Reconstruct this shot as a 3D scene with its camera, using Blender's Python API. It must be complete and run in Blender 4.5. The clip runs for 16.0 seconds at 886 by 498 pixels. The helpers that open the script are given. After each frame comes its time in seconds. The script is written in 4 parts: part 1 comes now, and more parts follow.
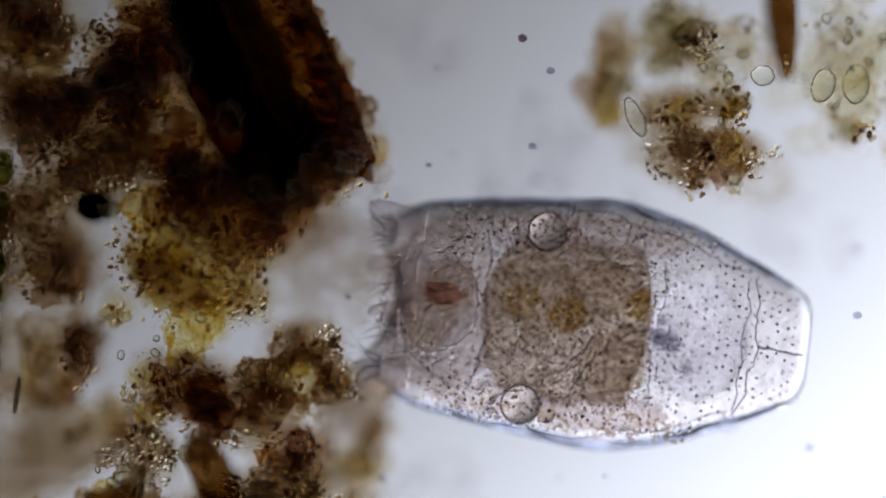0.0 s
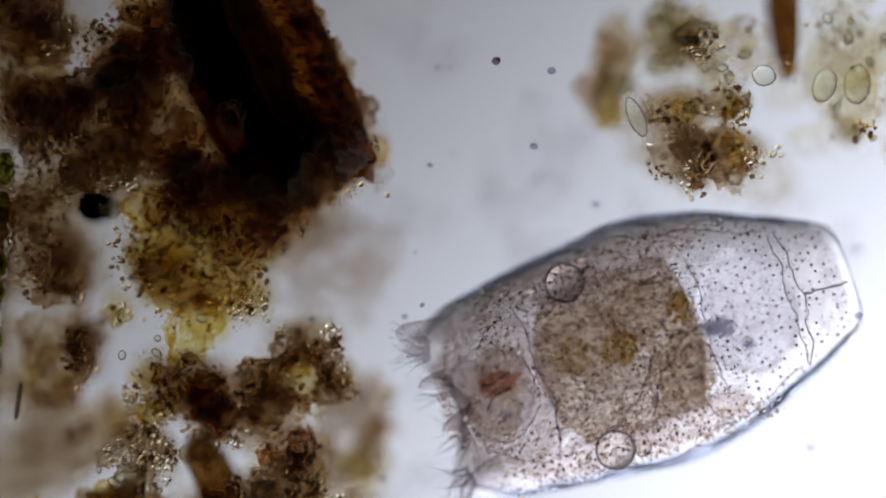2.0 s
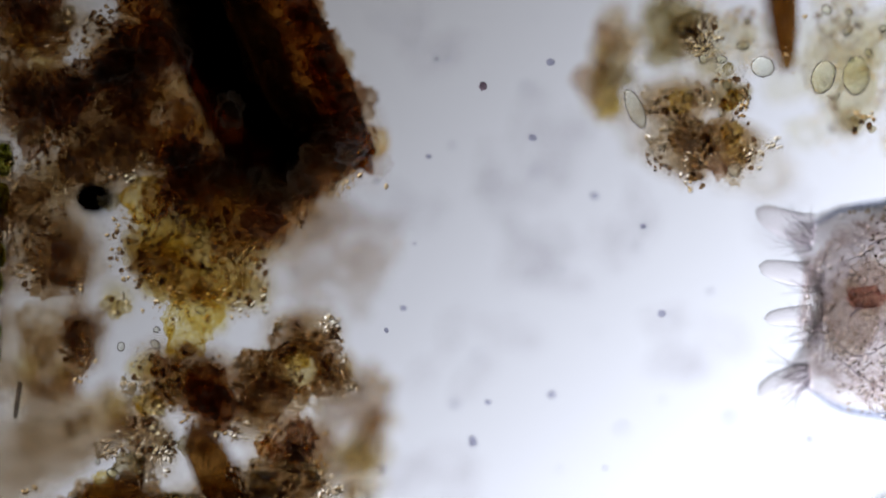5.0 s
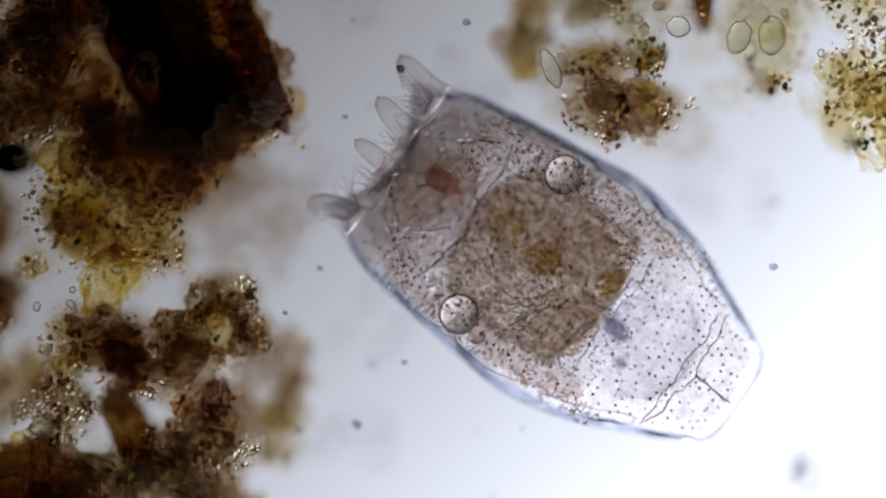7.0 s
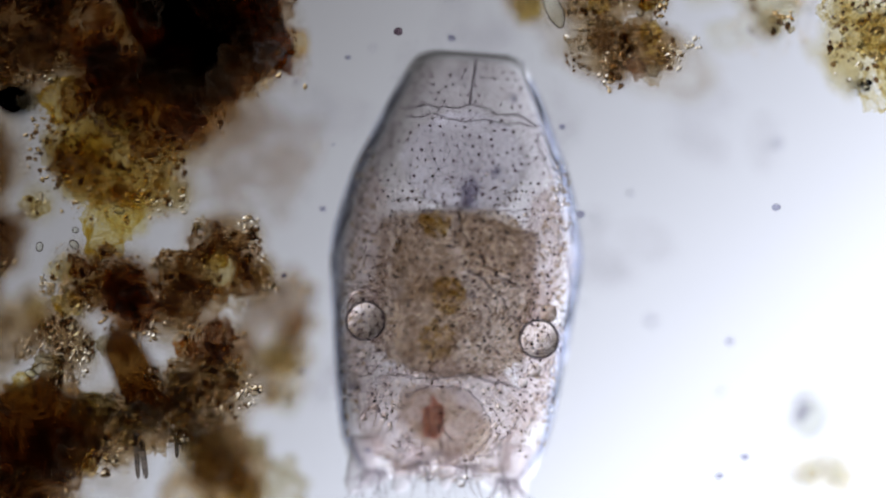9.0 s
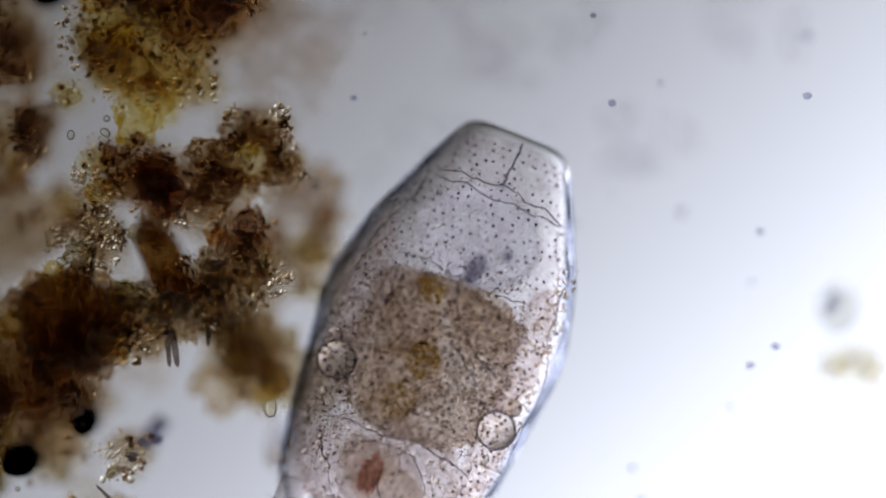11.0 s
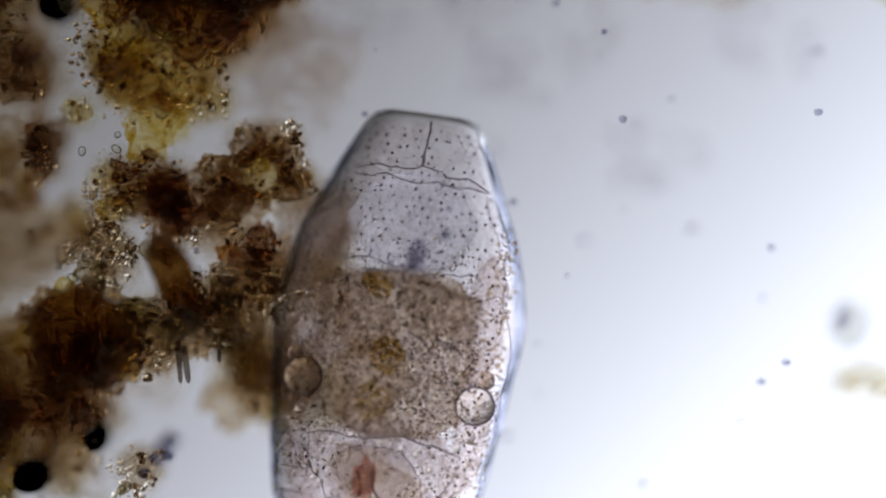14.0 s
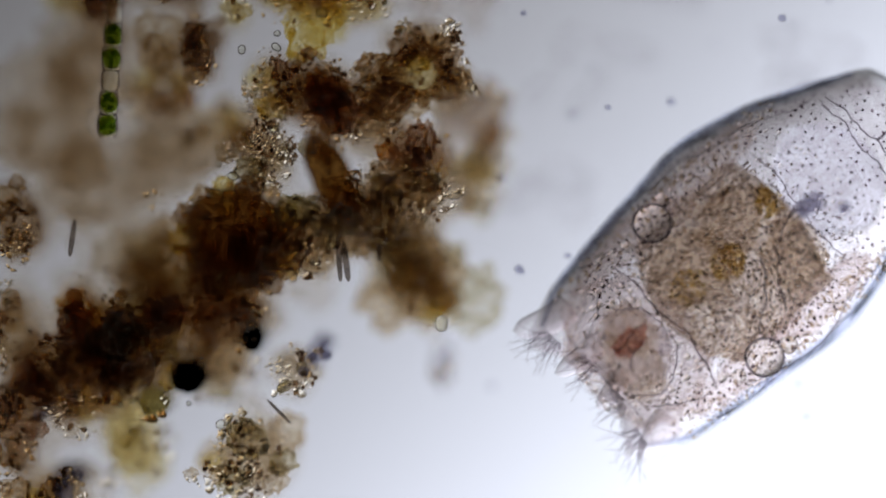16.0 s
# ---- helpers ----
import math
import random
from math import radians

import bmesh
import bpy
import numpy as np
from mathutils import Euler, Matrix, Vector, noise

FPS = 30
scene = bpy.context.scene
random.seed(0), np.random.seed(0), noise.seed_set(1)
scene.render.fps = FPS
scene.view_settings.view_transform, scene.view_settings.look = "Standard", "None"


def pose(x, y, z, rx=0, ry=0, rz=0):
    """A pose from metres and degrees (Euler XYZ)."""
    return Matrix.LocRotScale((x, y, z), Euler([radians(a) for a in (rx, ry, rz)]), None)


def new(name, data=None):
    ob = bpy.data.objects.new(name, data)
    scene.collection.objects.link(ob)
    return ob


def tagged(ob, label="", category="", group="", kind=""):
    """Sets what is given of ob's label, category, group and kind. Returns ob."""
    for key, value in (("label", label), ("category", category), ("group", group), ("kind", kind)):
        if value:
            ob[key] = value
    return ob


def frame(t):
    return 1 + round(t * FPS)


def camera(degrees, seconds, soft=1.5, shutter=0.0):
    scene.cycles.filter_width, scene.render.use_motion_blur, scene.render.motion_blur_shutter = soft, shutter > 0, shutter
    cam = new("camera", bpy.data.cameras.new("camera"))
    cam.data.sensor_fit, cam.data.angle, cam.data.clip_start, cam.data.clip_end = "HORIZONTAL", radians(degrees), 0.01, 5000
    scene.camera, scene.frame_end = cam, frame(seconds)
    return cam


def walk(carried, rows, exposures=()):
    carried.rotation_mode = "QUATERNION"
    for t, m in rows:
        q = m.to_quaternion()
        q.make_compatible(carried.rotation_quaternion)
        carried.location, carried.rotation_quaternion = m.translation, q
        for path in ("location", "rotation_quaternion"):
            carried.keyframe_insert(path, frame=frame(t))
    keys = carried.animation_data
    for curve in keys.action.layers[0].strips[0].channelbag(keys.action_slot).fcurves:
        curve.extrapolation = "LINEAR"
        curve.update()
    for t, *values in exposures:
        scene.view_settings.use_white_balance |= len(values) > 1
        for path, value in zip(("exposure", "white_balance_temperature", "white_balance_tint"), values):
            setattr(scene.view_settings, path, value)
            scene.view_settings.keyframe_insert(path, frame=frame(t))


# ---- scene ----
# The drop on the slide is built magnified: 1 m here is about 0.33 mm of the real mount.
# Microscope view straight down: a narrow lens far above, with the shallow focus of an objective.
LENS, U = 14.0, 0.001
HIGH = 0.784 / math.tan(radians(LENS / 2))
cam = camera(LENS, 16.0, 2.0)
cam.data.dof.use_dof = True
cam.data.dof.focus_distance = HIGH
cam.data.dof.aperture_fstop = 0.15


def pan(t, sx, sy):
    """The stage has carried the slide by sx to the right and sy down, in thousandths."""
    return t, pose(-sx * U, sy * U, HIGH)


STAGE = [(0.0, 0, 0), (0.5, 0, 2), (1.0, 1, 0), (1.5, 3, -1), (2.0, 2, 0), (2.5, 1, 3), (3.0, 0, 1), (3.2, 0, 0),
         (5.3, 0, -24), (5.5, 0, -33), (5.7, -2, -40), (5.8, -45, -46), (5.9, -110, -52), (6.0, -140, -56), (6.5, -144, -71), (7.0, -149, -86),
         (7.5, -150, -106), (8.0, -153, -122), (8.5, -156, -147), (9.0, -144, -192), (9.5, -119, -266), (9.7, -113, -282),
         (11.8, -84, -422), (12.0, -84, -415), (12.5, -84, -400), (13.0, -84, -384), (13.5, -83, -368), (14.0, -69, -361),
         (14.2, -50, -360), (14.3, -17, -360), (14.4, 30, -360), (14.5, 92, -361), (14.6, 145, -364), (14.8, 200, -372), (15.0, 235, -393),
         (15.1, 241, -410), (15.3, 243, -462), (15.5, 238, -499), (16.0, 214, -541)]
walk(cam, [pan(*row) for row in STAGE], [(0.0, -0.15), (0.3, -0.4), (0.5, -0.5), (0.8, -0.3), (1.0, -0.15), (1.5, -0.04), (3.0, 0.06), (5.5, 0.14), (9.5, 0.12), (12.0, 0.06), (16.0, 0.12)])


def stage_at(t):
    for a, b in zip(STAGE, STAGE[1:]):
        if a[0] <= t <= b[0]:
            k = (t - a[0]) / (b[0] - a[0])
            return a[1] + k * (b[1] - a[1]), a[2] + k * (b[2] - a[2])


def spot(x, y, z=0.0):
    """A place on the slide, in thousandths right and down from the corner of the first view."""
    return Vector(((x - 784) * U, (441 - y) * U, z))


# light: the condenser's cone from below, brighter towards one side, dim room around it
scene.cycles.transparent_max_bounces = 96
scene.cycles.max_bounces = 32
scene.cycles.transmission_bounces = 32


def illuminator():
    world = bpy.data.worlds.new("illuminator")
    scene.world = world
    world.use_nodes = True
    nodes, links = world.node_tree.nodes, world.node_tree.links
    nodes.clear()
    coord = nodes.new("ShaderNodeTexCoord")
    sep = nodes.new("ShaderNodeSeparateXYZ")
    links.new(coord.outputs["Generated"], sep.inputs[0])

    def calc(op, a, b=None, c=None):
        n = nodes.new("ShaderNodeMath")
        n.operation = op
        for i, v in enumerate((a, b, c)):
            if v is None:
                continue
            if isinstance(v, (int, float)):
                n.inputs[i].default_value = v
            else:
                links.new(v, n.inputs[i])
        return n.outputs[0]

    slope = calc("ADD", calc("MULTIPLY", sep.outputs[0], 5.7), calc("MULTIPLY", sep.outputs[1], -6.2))
    slope = calc("MINIMUM", calc("MAXIMUM", slope, -1.8), 1.25)
    field = calc("MULTIPLY", calc("EXPONENT", slope), 0.495)
    cone = nodes.new("ShaderNodeMapRange")
    cone.interpolation_type = "SMOOTHSTEP"
    links.new(calc("MULTIPLY", sep.outputs[2], -1.0), cone.inputs["Value"])
    cone.inputs["From Min"].default_value, cone.inputs["From Max"].default_value = 0.88, 0.975
    cone.inputs["To Min"].default_value, cone.inputs["To Max"].default_value = 0.45, 1.0
    strength = calc("MULTIPLY", field, cone.outputs["Result"])
    back = nodes.new("ShaderNodeBackground")
    hue = nodes.new("ShaderNodeMapRange")
    links.new(slope, hue.inputs["Value"])
    hue.inputs["From Min"].default_value, hue.inputs["From Max"].default_value = -0.9, 0.25
    cast = nodes.new("ShaderNodeMix")
    cast.data_type = "RGBA"
    links.new(hue.outputs["Result"], cast.inputs[0])
    cast.inputs[6].default_value, cast.inputs[7].default_value = (0.965, 0.95, 1.0, 1), (0.91, 0.955, 1.115, 1)
    links.new(cast.outputs[2], back.inputs["Color"])
    links.new(strength, back.inputs["Strength"])
    out = nodes.new("ShaderNodeOutputWorld")
    links.new(back.outputs[0], out.inputs["Surface"])


illuminator()


# ---- materials: seen by light that passes through them ----
def tinted(name, thin, thick, scale=18.0, contrast=0.25, scatter=0.12, fine=110.0):
    """Absorbing organic matter: coarse and fine mottling between two transmission colours, with some scattering."""
    m = bpy.data.materials.new(name)
    m.use_nodes = True
    nodes, links = m.node_tree.nodes, m.node_tree.links
    nodes.clear()
    coord = nodes.new("ShaderNodeTexCoord")
    info = nodes.new("ShaderNodeObjectInfo")
    shift = nodes.new("ShaderNodeVectorMath")
    links.new(coord.outputs["Object"], shift.inputs[0])
    links.new(info.outputs["Random"], shift.inputs[1])
    a, b = nodes.new("ShaderNodeTexNoise"), nodes.new("ShaderNodeTexNoise")
    for n, s, d in ((a, scale, 4), (b, fine, 3)):
        links.new(shift.outputs[0], n.inputs["Vector"])
        n.inputs["Scale"].default_value, n.inputs["Detail"].default_value, n.inputs["Roughness"].default_value = s, d, 0.65
    mix = nodes.new("ShaderNodeMix")
    mix.inputs[0].default_value = 0.5
    links.new(a.outputs["Fac"], mix.inputs[2])
    links.new(b.outputs["Fac"], mix.inputs[3])
    ramp = nodes.new("ShaderNodeValToRGB")
    ramp.color_ramp.elements[0].position, ramp.color_ramp.elements[1].position = 0.5 - contrast / 3, 0.5 + contrast / 3
    ramp.color_ramp.elements[0].color, ramp.color_ramp.elements[1].color = (*thick, 1), (*thin, 1)
    links.new(mix.outputs[0], ramp.inputs[0])
    clear, cloudy, both = nodes.new("ShaderNodeBsdfTransparent"), nodes.new("ShaderNodeBsdfTranslucent"), nodes.new("ShaderNodeMixShader")
    both.inputs[0].default_value = scatter
    links.new(ramp.outputs[0], clear.inputs[0])
    links.new(ramp.outputs[0], cloudy.inputs[0])
    links.new(clear.outputs[0], both.inputs[1])
    links.new(cloudy.outputs[0], both.inputs[2])
    out = nodes.new("ShaderNodeOutputMaterial")
    links.new(both.outputs[0], out.inputs[0])
    return m


def clear_jelly(name, colour, ior, bump=0.0, scale=30.0, rough=0.0):
    """Living or glassy matter a little denser than water: light bends at its edges."""
    m = bpy.data.materials.new(name)
    m.use_nodes = True
    nodes, links = m.node_tree.nodes, m.node_tree.links
    nodes.clear()
    bend = nodes.new("ShaderNodeBsdfRefraction")
    bend.inputs["Color"].default_value = (*colour, 1)
    bend.inputs["Roughness"].default_value, bend.inputs["IOR"].default_value = rough, ior
    if bump:
        coord, tex, relief = nodes.new("ShaderNodeTexCoord"), nodes.new("ShaderNodeTexNoise"), nodes.new("ShaderNodeBump")
        links.new(coord.outputs["Object"], tex.inputs["Vector"])
        tex.inputs["Scale"].default_value, tex.inputs["Detail"].default_value = scale, 4
        links.new(tex.outputs["Fac"], relief.inputs["Height"])
        relief.inputs["Strength"].default_value, relief.inputs["Distance"].default_value = bump, 0.02
        links.new(relief.outputs[0], bend.inputs["Normal"])
    out = nodes.new("ShaderNodeOutputMaterial")
    links.new(bend.outputs[0], out.inputs[0])
    return m


def slide_glass():
    m = bpy.data.materials.new("slide glass")
    m.use_nodes = True
    nodes, links = m.node_tree.nodes, m.node_tree.links
    nodes.clear()
    clear, shine, both, fres = (nodes.new(k) for k in ("ShaderNodeBsdfTransparent", "ShaderNodeBsdfGlossy", "ShaderNodeMixShader", "ShaderNodeFresnel"))
    clear.inputs[0].default_value = (0.99, 0.99, 0.985, 1)
    shine.inputs["Roughness"].default_value, fres.inputs["IOR"].default_value = 0.02, 1.15
    links.new(fres.outputs[0], both.inputs[0])
    links.new(clear.outputs[0], both.inputs[1])
    links.new(shine.outputs[0], both.inputs[2])
    out = nodes.new("ShaderNodeOutputMaterial")
    links.new(both.outputs[0], out.inputs[0])
    return m


GLASS = slide_glass()
BLACKBROWN = tinted("charred plant tissue", (0.10, 0.035, 0.010), (0.004, 0.002, 0.001), 8, 0.3, 0.02)
HUSK = tinted("brown plant tissue", (0.38, 0.165, 0.05), (0.14, 0.046, 0.012), 30, 0.18, 0.06, 130)
RIND = tinted("mottled brown rind", (0.68, 0.43, 0.17), (0.26, 0.115, 0.03), 34, 0.16, 0.08, 130)
RINDGRAIN = tinted("amber grain", (0.92, 0.66, 0.30), (0.60, 0.32, 0.10), 60, 0.25, 0.05)
REDBROWN = tinted("packed brown detritus", (0.66, 0.47, 0.23), (0.20, 0.105, 0.035), 26, 0.24, 0.10, 130)
OLIVE = tinted("olive detritus", (0.70, 0.64, 0.40), (0.32, 0.27, 0.12), 16, 0.28)
SLATE = tinted("slate grey matter", (0.74, 0.73, 0.79), (0.46, 0.45, 0.53), 16, 0.28)
BLACK = tinted("black grain", (0.03, 0.025, 0.03), (0.006, 0.004, 0.006), 20, 0.3)
GREEN = tinted("chlorophyll", (0.60, 0.70, 0.24), (0.30, 0.44, 0.06), 60, 0.25, 0.1, 160)
DULLGREEN = tinted("dull chlorophyll", (0.62, 0.62, 0.30), (0.30, 0.32, 0.08), 40, 0.25)


DENSE = {}


def film(name, thin, thick, scale=20, fine=150.0):
    """Loose matter that lies in many thin layers: each takes a little of the light. Its compact flakes are denser and coarser in grain."""
    def layer(kind, p, q, contrast, grain):
        tone = [tuple(c ** (e * k) for c, k in zip(base, (0.92, 1.0, 1.1))) for base, e in ((thin, p), (thick, q))]
        return tinted(kind, tone[0], tone[1], scale * grain, contrast, 0.05, fine * grain)
    m = layer(name, 0.085, 0.19, 0.15, 1.0)
    DENSE[m] = layer("compact " + name, 0.055, 0.36, 0.26, 1.8)
    return m


F_HUSK = film("loose fibrous tissue", (0.78, 0.50, 0.17), (0.20, 0.085, 0.02))
F_BROWN = film("loose brown detritus", (0.70, 0.52, 0.28), (0.26, 0.15, 0.06))
F_DARK = film("loose dark brown detritus", (0.48, 0.30, 0.15), (0.07, 0.034, 0.016))
F_RED = film("loose red brown detritus", (0.48, 0.26, 0.13), (0.14, 0.055, 0.025))
F_ORANGE = film("loose orange detritus", (0.84, 0.46, 0.08), (0.36, 0.11, 0.012))
F_GOLD = film("loose golden detritus", (0.94, 0.79, 0.24), (0.68, 0.47, 0.07))
F_YELLOW = film("loose yellow detritus", (0.92, 0.84, 0.56), (0.70, 0.58, 0.28))
F_BEIGE = film("loose beige detritus", (0.84, 0.75, 0.60), (0.50, 0.39, 0.25))
F_HAZE = film("thin grey film", (0.92, 0.88, 0.85), (0.84, 0.78, 0.73))
F_MUCUS = film("thin brownish mucus", (0.86, 0.80, 0.70), (0.66, 0.57, 0.46))
F_CREAM = film("thin cream film", (0.97, 0.94, 0.80), (0.90, 0.85, 0.64))
SLATEFILM = film("thin slate grey film", (0.80, 0.80, 0.84), (0.55, 0.55, 0.62))
F_OLIVE = film("loose olive detritus", (0.62, 0.55, 0.34), (0.26, 0.22, 0.10))
PALE = (F_BEIGE, F_YELLOW, F_BROWN)
KIN = {F_DARK: (F_DARK, F_RED, F_HUSK, F_BROWN), F_BROWN: (F_BROWN, F_BEIGE, F_RED, F_GOLD), F_RED: (F_RED, F_DARK, F_ORANGE, F_BROWN), F_GOLD: (F_GOLD, F_GOLD, F_YELLOW, F_GOLD, F_YELLOW),
       F_BEIGE: (F_BEIGE, F_BROWN, F_BEIGE, F_OLIVE), F_HUSK: (F_HUSK, F_ORANGE, F_RED, F_HUSK)}
GRIT = clear_jelly("clear grit", (0.94, 0.91, 0.84), 1.10)
BROWNGRIT = clear_jelly("brown grit", (0.86, 0.76, 0.58), 1.085)
DARKGRIT = tinted("dark grit", (0.68, 0.56, 0.42), (0.40, 0.30, 0.21), 60, 0.25, 0.05)
CYST = tinted("pale yellow cyst", (0.99, 0.97, 0.84), (0.84, 0.78, 0.54), 50, 0.2, 0.08, 120)
CELLCLEAR = clear_jelly("clear cell", (0.94, 0.945, 0.90), 1.035)
CUTICLE = clear_jelly("cuticle", (0.98, 0.975, 0.975), 1.044)
BLADDER = clear_jelly("bladder wall", (0.97, 0.97, 0.99), 1.012)
DROPLET = clear_jelly("oil droplet", (1.0, 1.0, 0.98), 1.085)
LOBE = clear_jelly("ciliated lobe skin", (0.94, 0.92, 0.92), 1.028)
TISSUE = tinted("pinkish tissue", (0.995, 0.975, 0.965), (0.88, 0.835, 0.815), 45, 0.18, 0.08, 200)
FLESH = tinted("pale body tissue", (0.995, 0.985, 0.98), (0.85, 0.815, 0.815), 50, 0.20, 0.06, 240)
STOMACH = tinted("brown stomach", (0.98, 0.945, 0.895), (0.65, 0.575, 0.51), 45, 0.22, 0.08, 260)
FOOD = tinted("food granule", (0.95, 0.91, 0.85), (0.78, 0.71, 0.62), 50, 0.25, 0.05)
PALEFOOD = clear_jelly("pale food granule", (0.99, 0.975, 0.95), 1.07)
STOMACHLOBE = tinted("stomach lobe", (0.980, 0.955, 0.915), (0.87, 0.815, 0.745), 24, 0.20, 0.08, 190)
OLIVEPATCH = tinted("olive food", (0.97, 0.93, 0.78), (0.88, 0.80, 0.56), 40, 0.25, 0.05)
RED = tinted("red eye pigment", (0.95, 0.80, 0.75), (0.80, 0.55, 0.48), 40, 0.3)
GRAIN = tinted("fine dark grain", (0.72, 0.66, 0.62), (0.44, 0.38, 0.35), 60, 0.3, 0.05)
DOT = tinted("dark dot", (0.58, 0.50, 0.54), (0.38, 0.31, 0.35), 40, 0.3, 0.05)
LINE = tinted("dark seam", (0.68, 0.65, 0.67), (0.52, 0.49, 0.52), 40, 0.3, 0.05)
RIMSHADE = tinted("shade at edge of skin", (0.84, 0.86, 0.92), (0.62, 0.645, 0.73), 30, 0.25, 0.05)
HAIR = tinted("cilium", (0.78, 0.76, 0.78), (0.66, 0.64, 0.66), 40, 0.3, 0.05)
CELLRIM = tinted("cell outline", (0.62, 0.58, 0.54), (0.36, 0.33, 0.31), 40, 0.3, 0.05)
# tint that stands in for soft unevenness of the background light
HAZE = tinted("background mottle", (0.995, 0.993, 0.994), (0.966, 0.963, 0.966), 8, 0.3, 0.02)
SPECK = tinted("grey speck", (0.80, 0.80, 0.86), (0.60, 0.60, 0.68), 40, 0.3, 0.05)


# ---- mesh helpers ----
def ball_arrays(sub):
    bm = bmesh.new()
    bmesh.ops.create_icosphere(bm, subdivisions=sub, radius=1.0)
    bm.verts.ensure_lookup_table()
    v = np.array([w.co[:] for w in bm.verts])
    f = np.array([[w.index for w in g.verts] for g in bm.faces])
    bm.free()
    return v, f


BALLS = {k: ball_arrays(k) for k in (1, 2, 3, 4, 5)}


def mesh_object(name, verts, faces, material, parent=None, label="", smooth=True):
    me = bpy.data.meshes.new(name)
    me.from_pydata([tuple(map(float, v)) for v in verts], [], [tuple(map(int, f)) for f in faces])
    me.update()
    if smooth:
        me.polygons.foreach_set("use_smooth", [True] * len(me.polygons))
    me.materials.append(material)
    ob = new(name, me)
    if parent:
        ob.parent = parent
    if label:
        ob["label"] = label
    return ob


def lump_verts(sub, size, rough, seed, grain=1.6, ang=0.0):
    """An irregular lump: a sphere pushed in and out by noise, then stretched and turned (clockwise as seen)."""
    v, f = BALLS[sub]
    off = Vector((seed * 7.31, seed * 3.17, seed * 1.73))
    k = np.array([1 + rough * (noise.fractal(Vector(p) * grain + off, 0.9, 2.0, 5) * 0.9 + 0.35 * noise.noise(Vector(p) * grain * 4 + off)) for p in v])
    v = v * k[:, None] * np.array(size)
    c, s = math.cos(radians(-ang)), math.sin(radians(-ang))
    return np.column_stack((v[:, 0] * c - v[:, 1] * s, v[:, 0] * s + v[:, 1] * c, v[:, 2])), f


def root(name, x, y, label, category, group="", z=-0.3):
    ob = new(name)
    ob.empty_display_size = 0.02
    ob.location = spot(x, y, z)
    return tagged(ob, label, category, group)


FLOOR = -0.3


def lump(parent, name, dx, dy, rx, ry, ang, low, high, material, seed, rough=0.35, label="", sub=4):
    """A lump of a thing, between two heights, at an offset right and down of its thing."""
    size = (rx * U, ry * U, (high - low) / 2)
    v, f = lump_verts(sub, size, rough, seed, 1.6, ang)
    ob = mesh_object(name, v, f, material, parent, label)
    ob.location = (dx * U, -dy * U, (high + low) / 2 - FLOOR)
    return ob


def grains(parent, name, n, dx, dy, rx, ry, ang, low, high, size, material, seed, label="", hollow=0.0):
    """Many small angular grains heaped over an ellipse, joined, for nobody could count them."""
    rng = np.random.default_rng(seed)
    bv, bf = BALLS[1]
    vs, fs = [], []
    c, s = math.cos(radians(-ang)), math.sin(radians(-ang))
    clusters = rng.normal(0, 0.5, (max(3, n // 9), 2))
    for i in range(n):
        p = clusters[rng.integers(len(clusters))] + rng.normal(0, 0.22, 2)
        r = np.hypot(*p)
        if r > 1.05 and not hollow:
            p *= (1.05 - 0.5 * rng.random()) / r
        if r < hollow:
            p *= (hollow + rng.random() * 0.3) / max(r, 0.05)
        x, y = p[0] * rx * U, p[1] * ry * U
        place = np.array((dx * U + x * c - y * s, -dy * U + x * s + y * c, low + rng.random() * (high - low) - FLOOR))
        k = size * U * (0.4 + 1.05 * rng.random() ** 2)
        w = bv * (1 + 0.9 * (rng.random(len(bv)) - 0.5))[:, None] * np.array((1.05, 0.6 + 0.5 * rng.random(), 0.5 + 0.4 * rng.random())) * k
        q = rng.random() * math.tau
        w = np.column_stack((w[:, 0] * math.cos(q) - w[:, 1] * math.sin(q), w[:, 0] * math.sin(q) + w[:, 1] * math.cos(q), w[:, 2]))
        fs.append(bf + len(bv) * i)
        vs.append(w + place)
    ob = mesh_object(name, np.vstack(vs), np.vstack(fs), material, parent, label, False)
    ob["kind"] = "stuff"
    return ob


def tube(points, radii, sides=8, flat=1.0):
    """A tube along points with a radius at each; ends closed."""
    pts = [Vector(p) for p in points]
    vs, fs = [], []
    for i, p in enumerate(pts):
        way = (pts[min(i + 1, len(pts) - 1)] - pts[max(i - 1, 0)]).normalized()
        side = way.cross(Vector((0, 0, 1)))
        side = side.normalized() if side.length > 1e-6 else Vector((1, 0, 0))
        up = side.cross(way)
        for j in range(sides):
            a = math.tau * j / sides
            vs.append(p + (side * math.cos(a) + up * math.sin(a) * flat) * radii[i])
    n = len(pts)
    for i in range(n - 1):
        for j in range(sides):
            k = (j + 1) % sides
            fs.append((i * sides + j, i * sides + k, (i + 1) * sides + k, (i + 1) * sides + j))
    fs.append(tuple(range(sides))[::-1])
    fs.append(tuple((n - 1) * sides + j for j in range(sides)))
    return vs, fs


def slide():
    """The glass slide under everything: one thick plate with ground edges."""
    bm = bmesh.new()
    bmesh.ops.create_cube(bm, size=1.0)
    for v in bm.verts:
        v.co = Vector((v.co.x * 60, v.co.y * 20, v.co.z * 0.9))
    bmesh.ops.bevel(bm, geom=bm.edges[:], offset=0.08, segments=2, affect="EDGES")
    me = bpy.data.meshes.new("ground")
    bm.to_mesh(me)
    bm.free()
    me.materials.append(GLASS)
    ob = new("ground", me)
    ob.location = (0, 0, FLOOR - 0.455)
    tagged(ob, "clear flat glass microscope slide under the drop of water", "slide", kind="structure")


slide()


